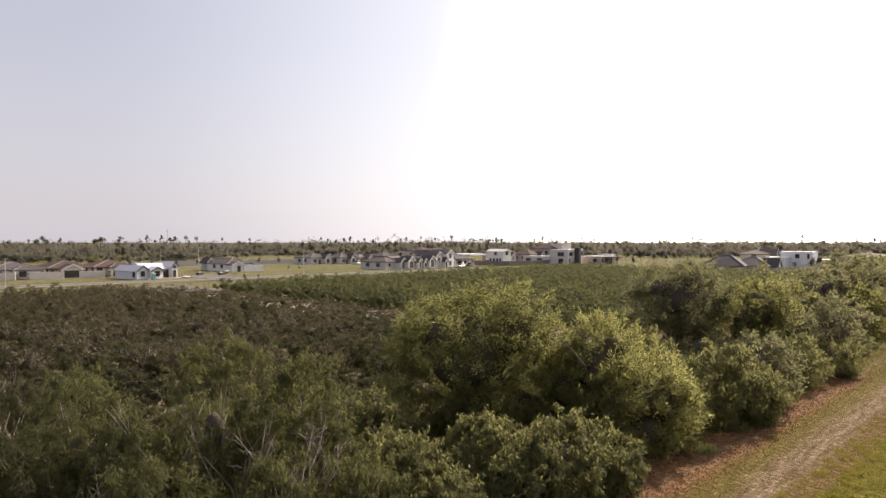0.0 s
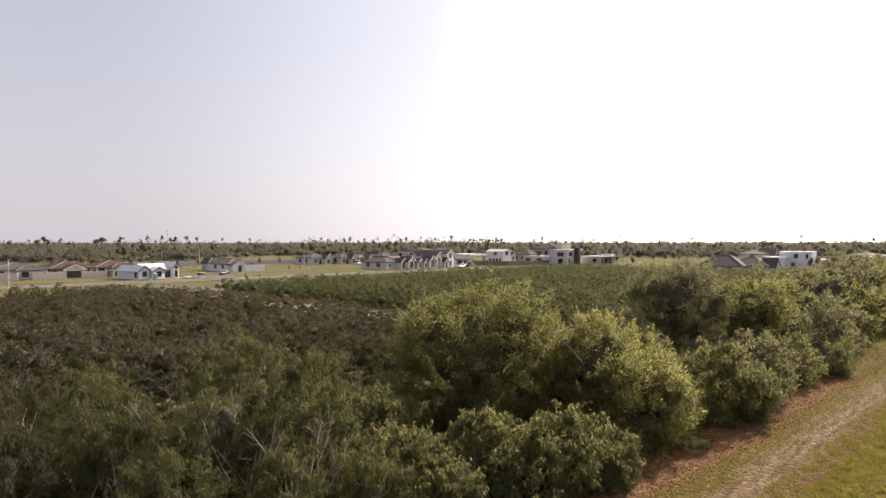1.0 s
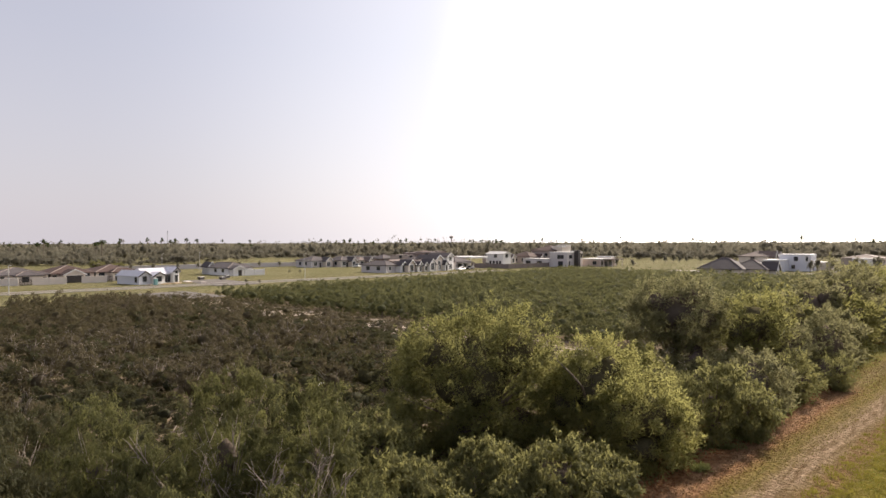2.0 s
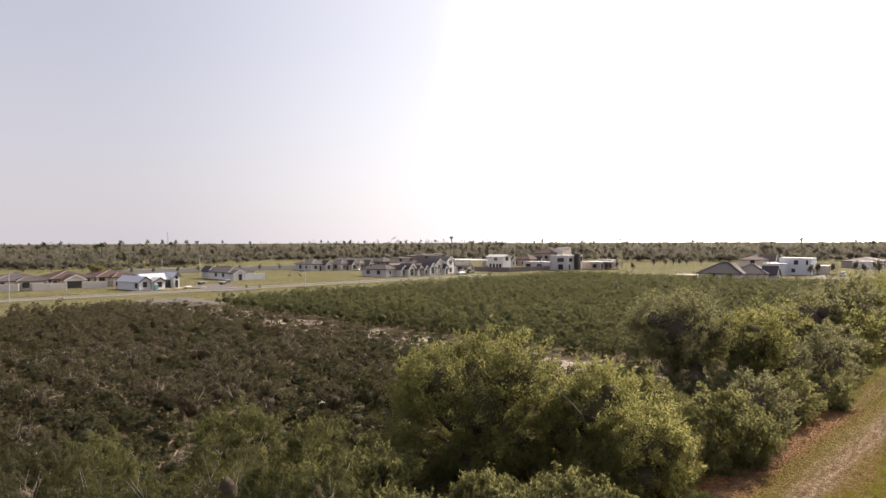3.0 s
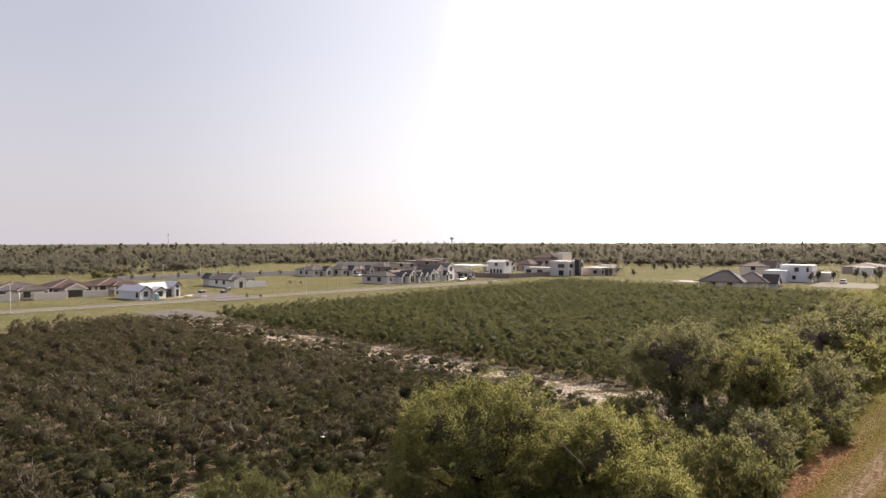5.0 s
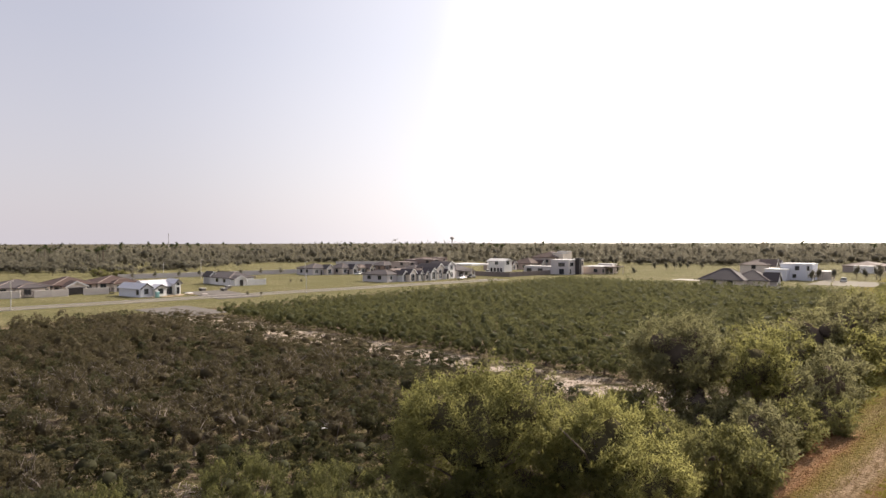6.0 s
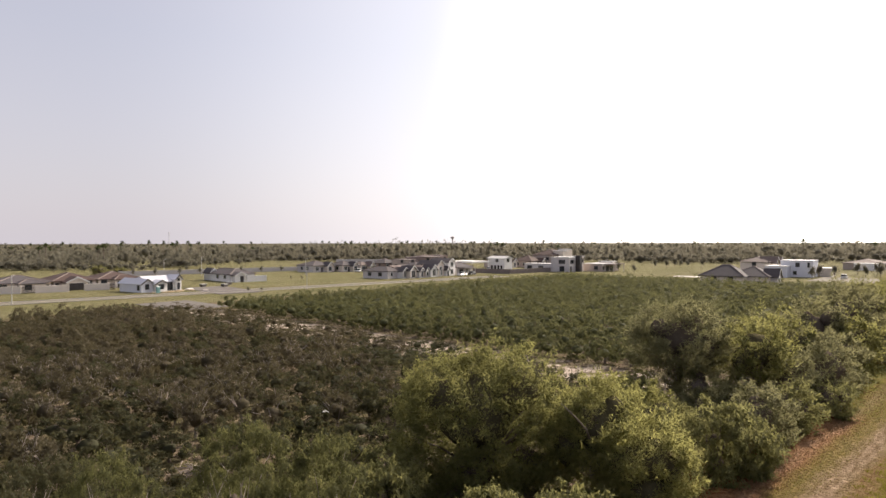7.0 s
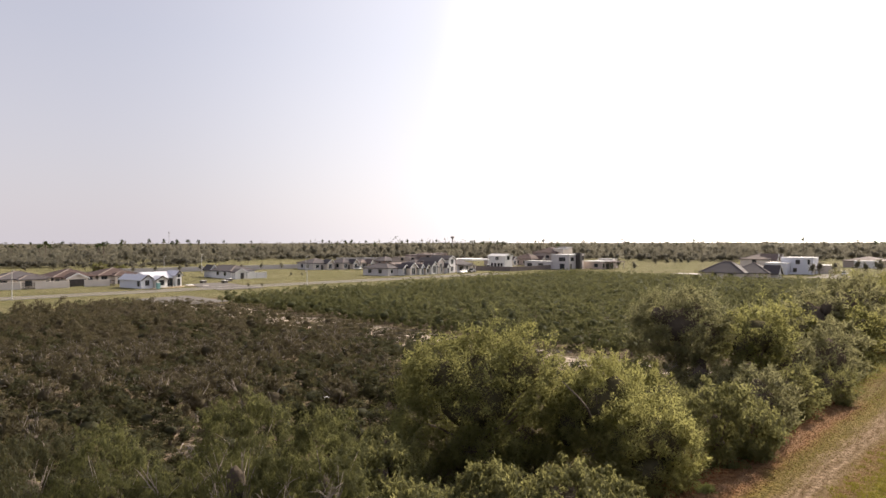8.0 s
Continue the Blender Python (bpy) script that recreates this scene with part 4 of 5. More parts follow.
pile(72.0, 164.4, 9, LUMBER, "low stack of pale lumber beside a building site", "lumber", "lumber_stack", 1.6, 1)
pile(79.0, 166.0, 8, LUMBER, "loose pile of pale boards on bare ground", "lumber", "lumber_stack", 1.2, 2)
pile(80.5, 170.0, 7, TRIM_WHITE, "stack of white sheets on bare ground", "building material", "sheet_stack", 1.0, 3)
pile(75.5, 165.4, 10, LUMBER, "low stack of pale lumber beside a building site", "lumber", "lumber_stack", 1.3, 4)
pile(67.5, 164.8, 6, DEADWOOD, "loose pile of grey boards on bare ground", "lumber", "lumber_stack", 1.1, 5)
pile(82.0, 163.4, 8, CONCRETE, "low stack of grey slabs on bare ground", "building material", "slab_stack", 0.9, 6)
toilet = thing("portable_toilet", plan_pose(68.9, 163.6) @ Matrix.Diagonal((0.75, 0.75, 0.78, 1)), "teal plastic portable toilet beside the unfinished house", "portable toilet")
bm = bmesh.new()
box(bm, -0.55, -0.55, 0.05, 0.55, 0.55, 2.1, 0.04)
part("cabin", bm, TEAL, toilet)
bm = bmesh.new()
box(bm, -0.6, -0.6, 2.1, 0.6, 0.6, 2.3, 0.08)
part("roof", bm, TRIM_WHITE, toilet)
bm = bmesh.new()
box(bm, -0.35, -0.6, 0.15, 0.35, -0.56, 1.95, 0.01)
part("door", bm, TEAL, toilet)
for u, m in ((87.3, 175.5), (91.6, 170.6), (97.0, 178)):
    d = thing("skip", plan_pose(u, m, 0, 20) @ Matrix.Diagonal((0.7, 0.7, 0.8, 1)), "small dark metal skip on the side street", "container", "skips")
    bm = bmesh.new()
    solid(bm, [(-1.0, -0.7, 0.1), (1.0, -0.7, 0.1), (1.0, 0.7, 0.1), (-1.0, 0.7, 0.1), (-1.4, -0.85, 1.1), (1.4, -0.85, 1.1), (1.4, 0.85, 1.1), (-1.4, 0.85, 1.1)],
          [(3, 2, 1, 0), (0, 1, 5, 4), (1, 2, 6, 5), (2, 3, 7, 6), (3, 0, 4, 7), (4, 5, 6, 7)])
    part("bin", bm, TRIM_DARK, d)
    bm = bmesh.new()
    box(bm, -1.45, -0.92, 1.08, 1.45, 0.92, 1.18, 0.02)
    part("rim", bm, STEEL, d)


# ---- plants ----
def plant_mesh(name, blobs, n, seed, style, length, width, material, shrink=0.7, low=-0.9, lump=0.2, heart=None, dome=0, puff=0.5, per=150, wisps=0.22, swell=0.5):
    """A crown: a crumpled solid core for its dim inside and n leaves over it, in small clumps, rounded puffs or
    drooping bunches.
    """
    rng = np.random.default_rng(seed)
    face = None
    if style == "clump":
        k = max(8, n // 12)
        c, o = blob_surface(rng, blobs, k, low, lump)
        idx = rng.integers(0, k, n)
        c = c + o * np.where(rng.random((k, 1)) < 0.18, rng.uniform(0.0, 1.4, (k, 1)), 0.0) * length
        root = c[idx] + rng.normal(size=(n, 3)) * length * 0.6
        way = unit(o[idx] * 0.35 + rng.normal(size=(n, 3)) * 0.7)
        face = o[idx]
    else:
        # rounded tufts of leaves set over the crown; in a bunch the leaves hang from the tuft's top
        size = puff
        k = max(8, n // per)
        c, o = blob_surface(rng, blobs, k, low, lump, 0.86, 0.86)
        r = rng.uniform(0.6, 1.25, (k, 1)) * size
        o = unit(o + np.array([0, 0, 0.35]) + rng.normal(size=(k, 3)) * 0.25)
        c = c - o * r * 0.5 + o * np.where(rng.random((k, 1)) < 0.14, rng.uniform(0.3, 1.1, (k, 1)), 0.0) * r
        idx = rng.integers(0, k, n)
        d = unit(rng.normal(size=(n, 3)) + o[idx] * 1.1)
        ball = np.array([1.0, 1.0, 0.85]) if style == "puff" else np.array([0.8, 0.8, 1.15])
        root = c[idx] + d * ball * r[idx] * rng.uniform(0.15, 1.2, (n, 1)) ** 0.5
        plume = rng.random((n, 1)) < wisps
        root = np.where(plume, c[idx] + o[idx] * r[idx] * rng.uniform(0.7, 1.8, (n, 1)) + rng.normal(size=(n, 3)) * r[idx] * 0.16, root)
        if style == "puff":
            way = unit(d * 0.45 + rng.normal(size=(n, 3)) * 0.6 + np.array([0, 0, 0.1]))
        else:
            way = unit(d * np.array([0.5, 0.5, 0.15]) + rng.normal(size=(n, 3)) * 0.35 - np.array([0, 0, 0.75]))
        face = d + o[idx] * swell + np.array([0, 0, 0.25])
        shrink = min(shrink, 0.54 if style == "puff" else 0.22)
    root[:, 2] = np.maximum(root[:, 2], 0.1)
    v, f = kites(root, way, rng, length, width, face)
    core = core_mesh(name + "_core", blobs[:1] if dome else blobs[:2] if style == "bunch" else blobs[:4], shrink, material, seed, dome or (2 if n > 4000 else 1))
    cv = np.empty(len(core.vertices) * 3, dtype=np.float32)
    core.vertices.foreach_get("co", cv)
    cf = np.empty(len(core.polygons) * 3, dtype=np.int32)
    core.polygons.foreach_get("vertices", cf)
    bpy.data.meshes.remove(core)
    cv, cf = cv.reshape(-1, 3), cf.reshape(-1, 3) + len(v)
    me = bpy.data.meshes.new(name)
    me.vertices.add(len(v) + len(cv))
    me.vertices.foreach_set("co", np.concatenate([v, cv]).astype(np.float32).ravel())
    me.loops.add(f.size + cf.size)
    me.loops.foreach_set("vertex_index", np.concatenate([f.ravel(), cf.ravel()]).astype(np.int32))
    me.polygons.add(len(f) + len(cf))
    me.polygons.foreach_set("loop_start", np.concatenate([np.arange(0, f.size, 4), f.size + np.arange(0, cf.size, 3)]).astype(np.int32))
    me.update(calc_edges=True)
    me.materials.append(material)
    me.materials.append(heart or material)
    me.polygons.foreach_set("material_index", np.concatenate([np.zeros(len(f)), np.ones(len(cf))]).astype(np.int32))
    return me


def trunk_bm(blobs, seed, radius, bare=0.0):
    """A short trunk that forks into limbs reaching into each part of the crown; bare: how far twigs stand out."""
    r = random.Random(seed)
    bm = bmesh.new()
    fork = Vector((r.uniform(-0.1, 0.1), r.uniform(-0.1, 0.1), min(b[2] for b in blobs) * 0.45))
    tube(bm, [(0, 0, -0.1), fork * 0.5, fork], [radius * 1.3, radius, radius * 0.9], 8)
    for b in blobs:
        for j in range(2 if len(blobs) > 6 else 3):
            end = Vector(b[:3]) + Vector((r.uniform(-1, 1) * b[3], r.uniform(-1, 1) * b[4], r.uniform(-0.2, 0.9) * b[5])) * (0.7 + bare)
            mid = fork.lerp(end, 0.5) + Vector((r.uniform(-0.2, 0.2), r.uniform(-0.2, 0.2), 0.25))
            tube(bm, [fork, mid, end], [radius * 0.5, radius * 0.3, radius * 0.08], 4)
    return bm


def lone_plant(name, x, y, blobs, n, seed, style, length, width, material, label, category, group, radius=0.14, bare=0.0, shrink=0.74, wood=None, lump=0.16, heart=None, puff=0.5, per=150):
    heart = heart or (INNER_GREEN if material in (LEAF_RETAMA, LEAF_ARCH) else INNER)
    t = thing(name, pose(x, y, 0), label, category, group)
    part("trunk", trunk_bm(blobs, seed, radius, bare), wood or BARK, t, smooth=True)
    me = plant_mesh("crown", blobs, int(n * 0.72), seed, style, length * 1.1, width * 1.15, material, shrink, lump=lump, heart=heart, puff=puff, per=int(per * 0.72))
    shared("crown", me, t)
    return t


def shape(rng, r, h, lobes):
    """Ellipsoids for a crown of radius r and height h with some lobes round it."""
    out = [(0, 0, h * 0.5, r * 0.78, r * 0.78, h * 0.47), (r * 0.1, 0, h * 0.24, r * 0.8, r * 0.8, h * 0.24)]
    for i in range(lobes):
        a = i * math.tau / lobes + rng.uniform(-0.4, 0.4)
        s = rng.uniform(0.42, 0.62)
        out.append((math.cos(a) * r * 0.52, math.sin(a) * r * 0.52, h * rng.uniform(0.34, 0.74), r * s, r * s, h * rng.uniform(0.2, 0.32)))
    return out


HEDGE = "wild hedge beside the track"
# the great yellow-green tree
lone_plant("tree", 1.8, 33.4, [(0, 0, 3.7, 4.0, 3.6, 3.1), (2.3, -0.6, 5.2, 1.9, 2.0, 2.2), (-1.6, 0, 4.7, 2.5, 2.5, 2.0), (0.4, 0.4, 5.0, 2.3, 2.4, 2.0), (4.4, -0.6, 4.2, 1.6, 1.8, 1.7), (3.2, -0.4, 2.6, 1.9, 2.2, 2.6), (-2.8, -0.2, 2.4, 1.9, 2.2, 2.5), (0, -1.6, 1.5, 2.8, 2.2, 1.7), (1.8, -2.2, 2.6, 1.6, 1.4, 1.6), (-1.4, -2.0, 3.0, 1.7, 1.4, 1.6)],
           90000, 11, "puff", 0.17, 0.05, LEAF_RETAMA, "large round tree with fine yellow-green foliage in the hedge", "tree", HEDGE, 0.22, 0.1, 0.84, lump=0.11, puff=0.62, per=190)
RET = "feathery yellow-green bushy tree arching over the hedge"
arching_tree = lone_plant("tree", 8.4, 32.0, [(0, 0, 3.3, 2.0, 2.0, 2.6), (-1.0, -0.3, 3.9, 1.3, 1.4, 1.5), (0.8, 0.2, 4.2, 1.4, 1.5, 1.8), (-1.8, 0, 2.5, 1.3, 1.5, 2.0), (0, -0.8, 1.2, 2.2, 1.6, 1.3)], 40000, 12, "puff", 0.19, 0.04, LEAF_ARCH, RET, "tree", HEDGE, 0.14, -0.1, 0.78, lump=0.11, puff=0.5, per=170)
lone_plant("tree", 10.4, 30.0, [(0, 0, 2.5, 1.9, 1.9, 1.9), (-1.3, -0.2, 2.2, 1.5, 1.5, 1.9), (1.0, -0.3, 1.9, 1.2, 1.4, 1.5), (-0.2, -0.5, 1.0, 1.9, 1.5, 1.1)], 34000, 13, "puff", 0.19, 0.04, LEAF_ARCH, RET, "tree", HEDGE, 0.12, -0.1, 0.78, lump=0.11, puff=0.5, per=170)
part("limb", tube(bmesh.new(), [(-0.9, -1.6, 3.2), (-1.3, -2.4, 4.1), (-1.9, -2.9, 4.8), (-2.7, -3.0, 5.6)], [0.07, 0.055, 0.045, 0.02], 7), BARK, arching_tree, "bare dark leaning limb", smooth=True)
rs = random.Random(5)
WIL = "leafy shrub with narrow drooping foliage and bare twigs"
for i, (x, y, h, r) in enumerate(((-8.1, 22.3, 6.5, 2.0), (-4.9, 22.9, 5.6, 1.8), (-12.9, 22.2, 5.3, 2.3), (-14.6, 18.6, 5.2, 2.0), (-8.6, 18.8, 3.7, 1.9), (-5.0, 19.2, 3.2, 1.6),
                                  (-10.8, 20.6, 3.9, 1.6), (-17.5, 24.5, 4.2, 2.2), (-2.6, 20.4, 2.9, 1.5), (-9.6, 25.8, 3.6, 1.9))):
    # Shrubs 3 and 7: the dark olive leaf colour stands in for shade.
    lone_plant("shrub", x, y, shape(rs, r, h, 6), 30000 if h > 4 else 18000, 30 + i, "bunch", 0.165, 0.03, LEAF_OLIVE if i in (3, 7) else LEAF_WILLOW, WIL, "shrub", HEDGE, 0.09, 0.3 if i < 2 else 0.05, 0.62, DEADWOOD, lump=0.12, puff=0.34, per=120)
SHR = "dense green shrub with pale leaf tips by the track"
for i, (x, y, h, r) in enumerate(((-1.6, 23.4, 2.7, 1.7), (1.7, 24.4, 3.0, 1.7), (5.0, 24.2, 3.3, 1.9), (7.0, 25.0, 2.1, 1.3), (3.4, 22.6, 2.4, 1.6), (-3.0, 27.2, 3.2, 1.9), (0.2, 21.4, 2.1, 1.4))):
    lone_plant("shrub", x, y, shape(rs, r, h, 6), 17000, 50 + i, "bunch", 0.2, 0.055, LEAF_SHRUB, SHR, "shrub", HEDGE, 0.08, -0.1, 0.76, lump=0.13, puff=0.27, per=60)
# along the track, farther on
for i, (x, y, h, r, st, mt, nn) in enumerate((
        (15.2, 33.3, 4.5, 1.8, "bunch", LEAF_SHRUB, 8000), (17.4, 34.5, 3.3, 1.8, "bunch", LEAF_SHRUB, 7500), (20.3, 38.3, 4.1, 2.1, "puff", LEAF_MESQUITE, 7500),
        (25.0, 42.9, 3.2, 2.0, "puff", LEAF_SHRUB, 6500), (29.9, 46.3, 2.4, 1.9, "puff", LEAF_SHRUB, 5500), (32.2, 50.0, 5.6, 2.3, "puff", LEAF_MESQUITE, 7000),
        (12.7, 37.2, 4.2, 2.0, "puff", LEAF_RETAMA, 6500), (15.3, 42.0, 2.5, 1.7, "puff", LEAF_SHRUB, 5500), (19.3, 44.2, 2.4, 1.7, "puff", LEAF_MESQUITE, 5500),
        (22.6, 45.9, 2.7, 1.8, "puff", LEAF_SHRUB, 5500), (27.6, 47.8, 4.4, 2.1, "puff", LEAF_MESQUITE, 5500))):
    lone_plant("shrub", x, y, shape(rs, r, h, 5), int(nn * 1.6), 70 + i, st, 0.2, 0.065, mt, "dusty green wild shrub growing beside the wheel tracks", "shrub", HEDGE, 0.1, -0.1, 0.76, lump=0.2, puff=0.42, per=90)
lone_plant("tree", 19.8, 50.2, [(0, 0, 5.3, 3.1, 2.9, 2.5), (-1.6, 0, 6.2, 1.7, 1.8, 1.6), (1.2, 0.3, 6.5, 1.8, 1.9, 1.6), (2.4, -0.3, 4.7, 1.4, 1.7, 2.0), (-2.4, 0.4, 4.6, 1.3, 1.7, 2.0), (0.2, -0.4, 3.8, 2.2, 1.9, 1.5), (-0.3, -0.3, 7.0, 1.2, 1.3, 1.2)],
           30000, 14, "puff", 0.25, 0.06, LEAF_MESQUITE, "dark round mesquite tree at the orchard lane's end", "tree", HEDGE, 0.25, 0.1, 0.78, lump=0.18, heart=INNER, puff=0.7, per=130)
lone_plant("tree", 25.0, 47.8, [(0, 0, 4.9, 2.1, 2.1, 2.5), (1.1, 0, 4.4, 1.5, 1.6, 2.0), (-1.0, 0, 4.0, 1.5, 1.6, 2.1)], 12000, 15, "puff", 0.25, 0.07, LEAF_RETAMA, "airy yellow-green tree with an open feathery crown", "tree", HEDGE, 0.16, 0.2, 0.6, puff=0.55, per=120)
for i, (x, y, h, r) in enumerate(((33.0, 58.0, 6.3, 2.9), (39.6, 64.4, 7.4, 3.2), (46.0, 69.0, 8.8, 3.3), (42.4, 62.0, 5.4, 2.5), (36.4, 55.6, 4.8, 2.4), (51.5, 75.0, 8.6, 3.4), (58.0, 81.0, 8.4, 3.4), (35.4, 62.0, 5.4, 2.4), (48.2, 67.6, 6.0, 2.6), (65.0, 89.0, 8.0, 3.4))):
    lone_plant("tree", x, y, shape(rs, r, h, 6), 8000, 90 + i, "puff", 0.3, 0.12, LEAF_MESQUITE if i % 3 else LEAF_RETAMA, "small hazy green mesquite tree in the hedge", "tree", HEDGE, 0.15, 0.1, 0.78, lump=0.2, puff=0.65, per=100)

# low growth between the hedge and the orchard, down the whole length of the track
UNDER = []
for k, (r, h, n, mt, st) in enumerate(((1.5, 2.2, 1500, LEAF_SHRUB, "puff"), (1.9, 2.9, 1900, LEAF_MESQUITE, "puff"), (1.7, 2.5, 1700, LEAF_RETAMA, "puff"), (2.1, 3.4, 2000, LEAF_SHRUB, "bunch"), (1.8, 3.0, 1800, LEAF_MESQUITE, "puff"))):
    bl = shape(rs, r, h, 5)
    tm = bpy.data.meshes.new("trunk")
    bm = trunk_bm(bl, 130 + k, 0.08)
    bm.to_mesh(tm)
    bm.free()
    tm.materials.append(BARK)
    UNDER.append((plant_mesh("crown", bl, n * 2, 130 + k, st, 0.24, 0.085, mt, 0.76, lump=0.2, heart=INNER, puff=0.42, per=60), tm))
for k, (r, h, mt, st) in enumerate(((1.5, 2.4, LEAF_SHRUB, "puff"), (1.7, 2.8, LEAF_WILLOW, "bunch"))):
    bl = shape(rs, r, h, 5)
    tm = bpy.data.meshes.new("trunk")
    bm = trunk_bm(bl, 140 + k, 0.08)
    bm.to_mesh(tm)
    bm.free()
    tm.materials.append(BARK)
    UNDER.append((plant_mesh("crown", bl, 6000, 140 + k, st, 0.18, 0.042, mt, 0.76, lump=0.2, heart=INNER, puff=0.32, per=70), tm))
for i in range(100):
    u = 6 + 1.5 * i if i < 40 else 66 + (i - 40) * 2.4
    m = rs.uniform(13.0, 26.0) if u > 30 else rs.uniform(17.5, 26.0)
    p = at(u + rs.uniform(-1, 1), m)
    if 50 < u < 66 and m > 14:
        continue
    k = rs.uniform(0.75, 1.25)
    t = thing("shrub", pose(p.x, p.y, 0, 0, 0, rs.uniform(0, 360)) @ Matrix.Diagonal((k, k, k * rs.uniform(0.85, 1.1), 1)), "wild green shrub between the hedge and the orchard", "shrub", "scrub by the orchard")
    cm, tm = UNDER[rs.randrange(5) if u > 42 else 5 + rs.randrange(2)]
    shared("trunk", tm, t)
    shared("crown", cm, t)

# ---- the orchard ----
rng_o = random.Random(21)
CIT = {}
for kind, mt in (("green", LEAF_CITRUS), ("thin", LEAF_SICK), ("sound", LEAF_OLIVE)):
    for lod, (n, ln, wd, count) in enumerate(((2100, 0.2, 0.11, 6), (1000, 0.25, 0.15, 7), (480, 0.32, 0.185, 7), (240, 0.37, 0.22, 7)) if kind == "green" else
                                             ((2600, 0.18, 0.095, 5), (1400, 0.2, 0.11, 6), (620, 0.25, 0.14, 6), (280, 0.31, 0.18, 6))):
        for k in range(count):
            if kind == "green":
                r, h = rng_o.uniform(1.6, 1.9), rng_o.uniform(2.45, 2.85)
            else:
                r, h = rng_o.uniform(1.2, 1.5), rng_o.uniform(2.1, 2.9)
            bl = [(0, 0, h * 0.48, r, r, h * 0.48), (r * 0.4, r * rng_o.uniform(-0.4, 0.4), h * 0.62, r * 0.62, r * 0.62, h * 0.36)]
            seed = 200 + lod * 20 + k + (100 if kind == "thin" else 300 if kind == "sound" else 0)
            crown = plant_mesh("crown", bl, n, seed, "puff", ln, wd, mt, (0.4, 0.42, 0.48, 0.58)[lod], -0.8, 0.08, dome=(2, 3, 2, 2)[lod], puff=(0.3, 0.34, 0.4, 0.45)[lod], per=int((60, 32, 18, 12)[lod] * (1 if kind == "green" else 1.4)), wisps=0.02 if kind == "green" else 0.06, swell=2.2)
            bm = trunk_bm(bl, seed, 0.11, 0.32 if kind == "thin" else 0.0)
            tr = bpy.data.meshes.new("trunk")
            bm.to_mesh(tr)
            bm.free()
            tr.materials.append(DEADWOOD if kind == "thin" else BARK)
            tw = None
            if kind == "thin":
                rr = np.random.default_rng(seed)
                c, o = blob_surface(rr, bl, 60, -0.1, 0.2)
                v, f = kites(c - o * 0.15, unit(o + rr.normal(size=(60, 3)) * 0.45 + np.array([0, 0, 0.4])), rr, 0.5, 0.022 + 0.014 * lod)
                tw = mesh_of("bare_twig_spray", v, f, DEADWOOD)
            CIT.setdefault((kind, lod), []).append((crown, tr, tw))

spots = []
for block, u0, u1, du, dm in (("thin", -18.0, 53.5, 3.4, 3.1), ("green", 61.5, 190.0, 4.0, 3.55)):
    cols = int((u1 - u0) / du)
    for i in range(cols + 1):
        for j in range(int(95 / dm) if block == "thin" else int(92 / dm)):
            u, m = u0 + i * (u1 - u0) / cols + rng_o.uniform(-0.5, 0.5), 28.0 + j * dm + rng_o.uniform(-0.45, 0.45)
            p = at(u, m)
            if p.y < 12 or abs(p.x) > p.y * 0.92 + 4:
                continue
            if block == "thin" and rng_o.random() < (0.14 if u > 46 else 0.01):
                continue
            if any((u - a) ** 2 + (m - b) ** 2 < 3.6 for a, b in ((29.0, 38.7), (15.5, 33.6))):
                continue
            spots.append((p.length, block, p.x, p.y))
spots.sort()
rest = {"thin": [], "green": [], "sound": []}
made = {"thin": 0, "green": 0}
for dist, block, x, y in spots:
    lod = 0 if dist < 50 else 1 if dist < 88 else 2 if dist < 140 else 3
    if block == "green" and plan_of(x, y)[0] < 67 and dist < 115:
        lod = 0
    pu, pm = plan_of(x, y)
    sound = block == "thin" and rng_o.random() < max(0.3, 0.95 - (pm - 28) / 50)
    crown, tr, tw = rng_o.choice(CIT[("sound" if sound else block, lod)])
    m = pose(x, y, 0, 0, 0, rng_o.uniform(0, 360)) @ Matrix.Diagonal((*(rng_o.uniform(0.85, 1.12),) * 2, (rng_o.uniform(0.8, 1.12) if block == "green" else rng_o.uniform(0.82, 1.12) * (0.85 if sound else 1.0) * (1.0 if pu < 45 else 0.62)), 1))
    made[block] += 1
    if made[block] > (200 if block == "thin" else 100):
        rest["sound" if sound else block].append((crown, m))
        continue
    t = thing("citrus_tree", m, "small leafy green citrus tree among thinning ones" if sound else "thinning olive-green citrus tree with bare grey twigs" if block == "thin" else "dense dark green round citrus tree in a row", "citrus tree",
              "browning orchard block" if block == "thin" else "green orchard block")
    shared("trunk", tr, t)
    shared("crown", crown, t)
    if tw:
        tagged(shared("bare_twig_spray", tw, t), "bare grey twigs", kind="stuff")


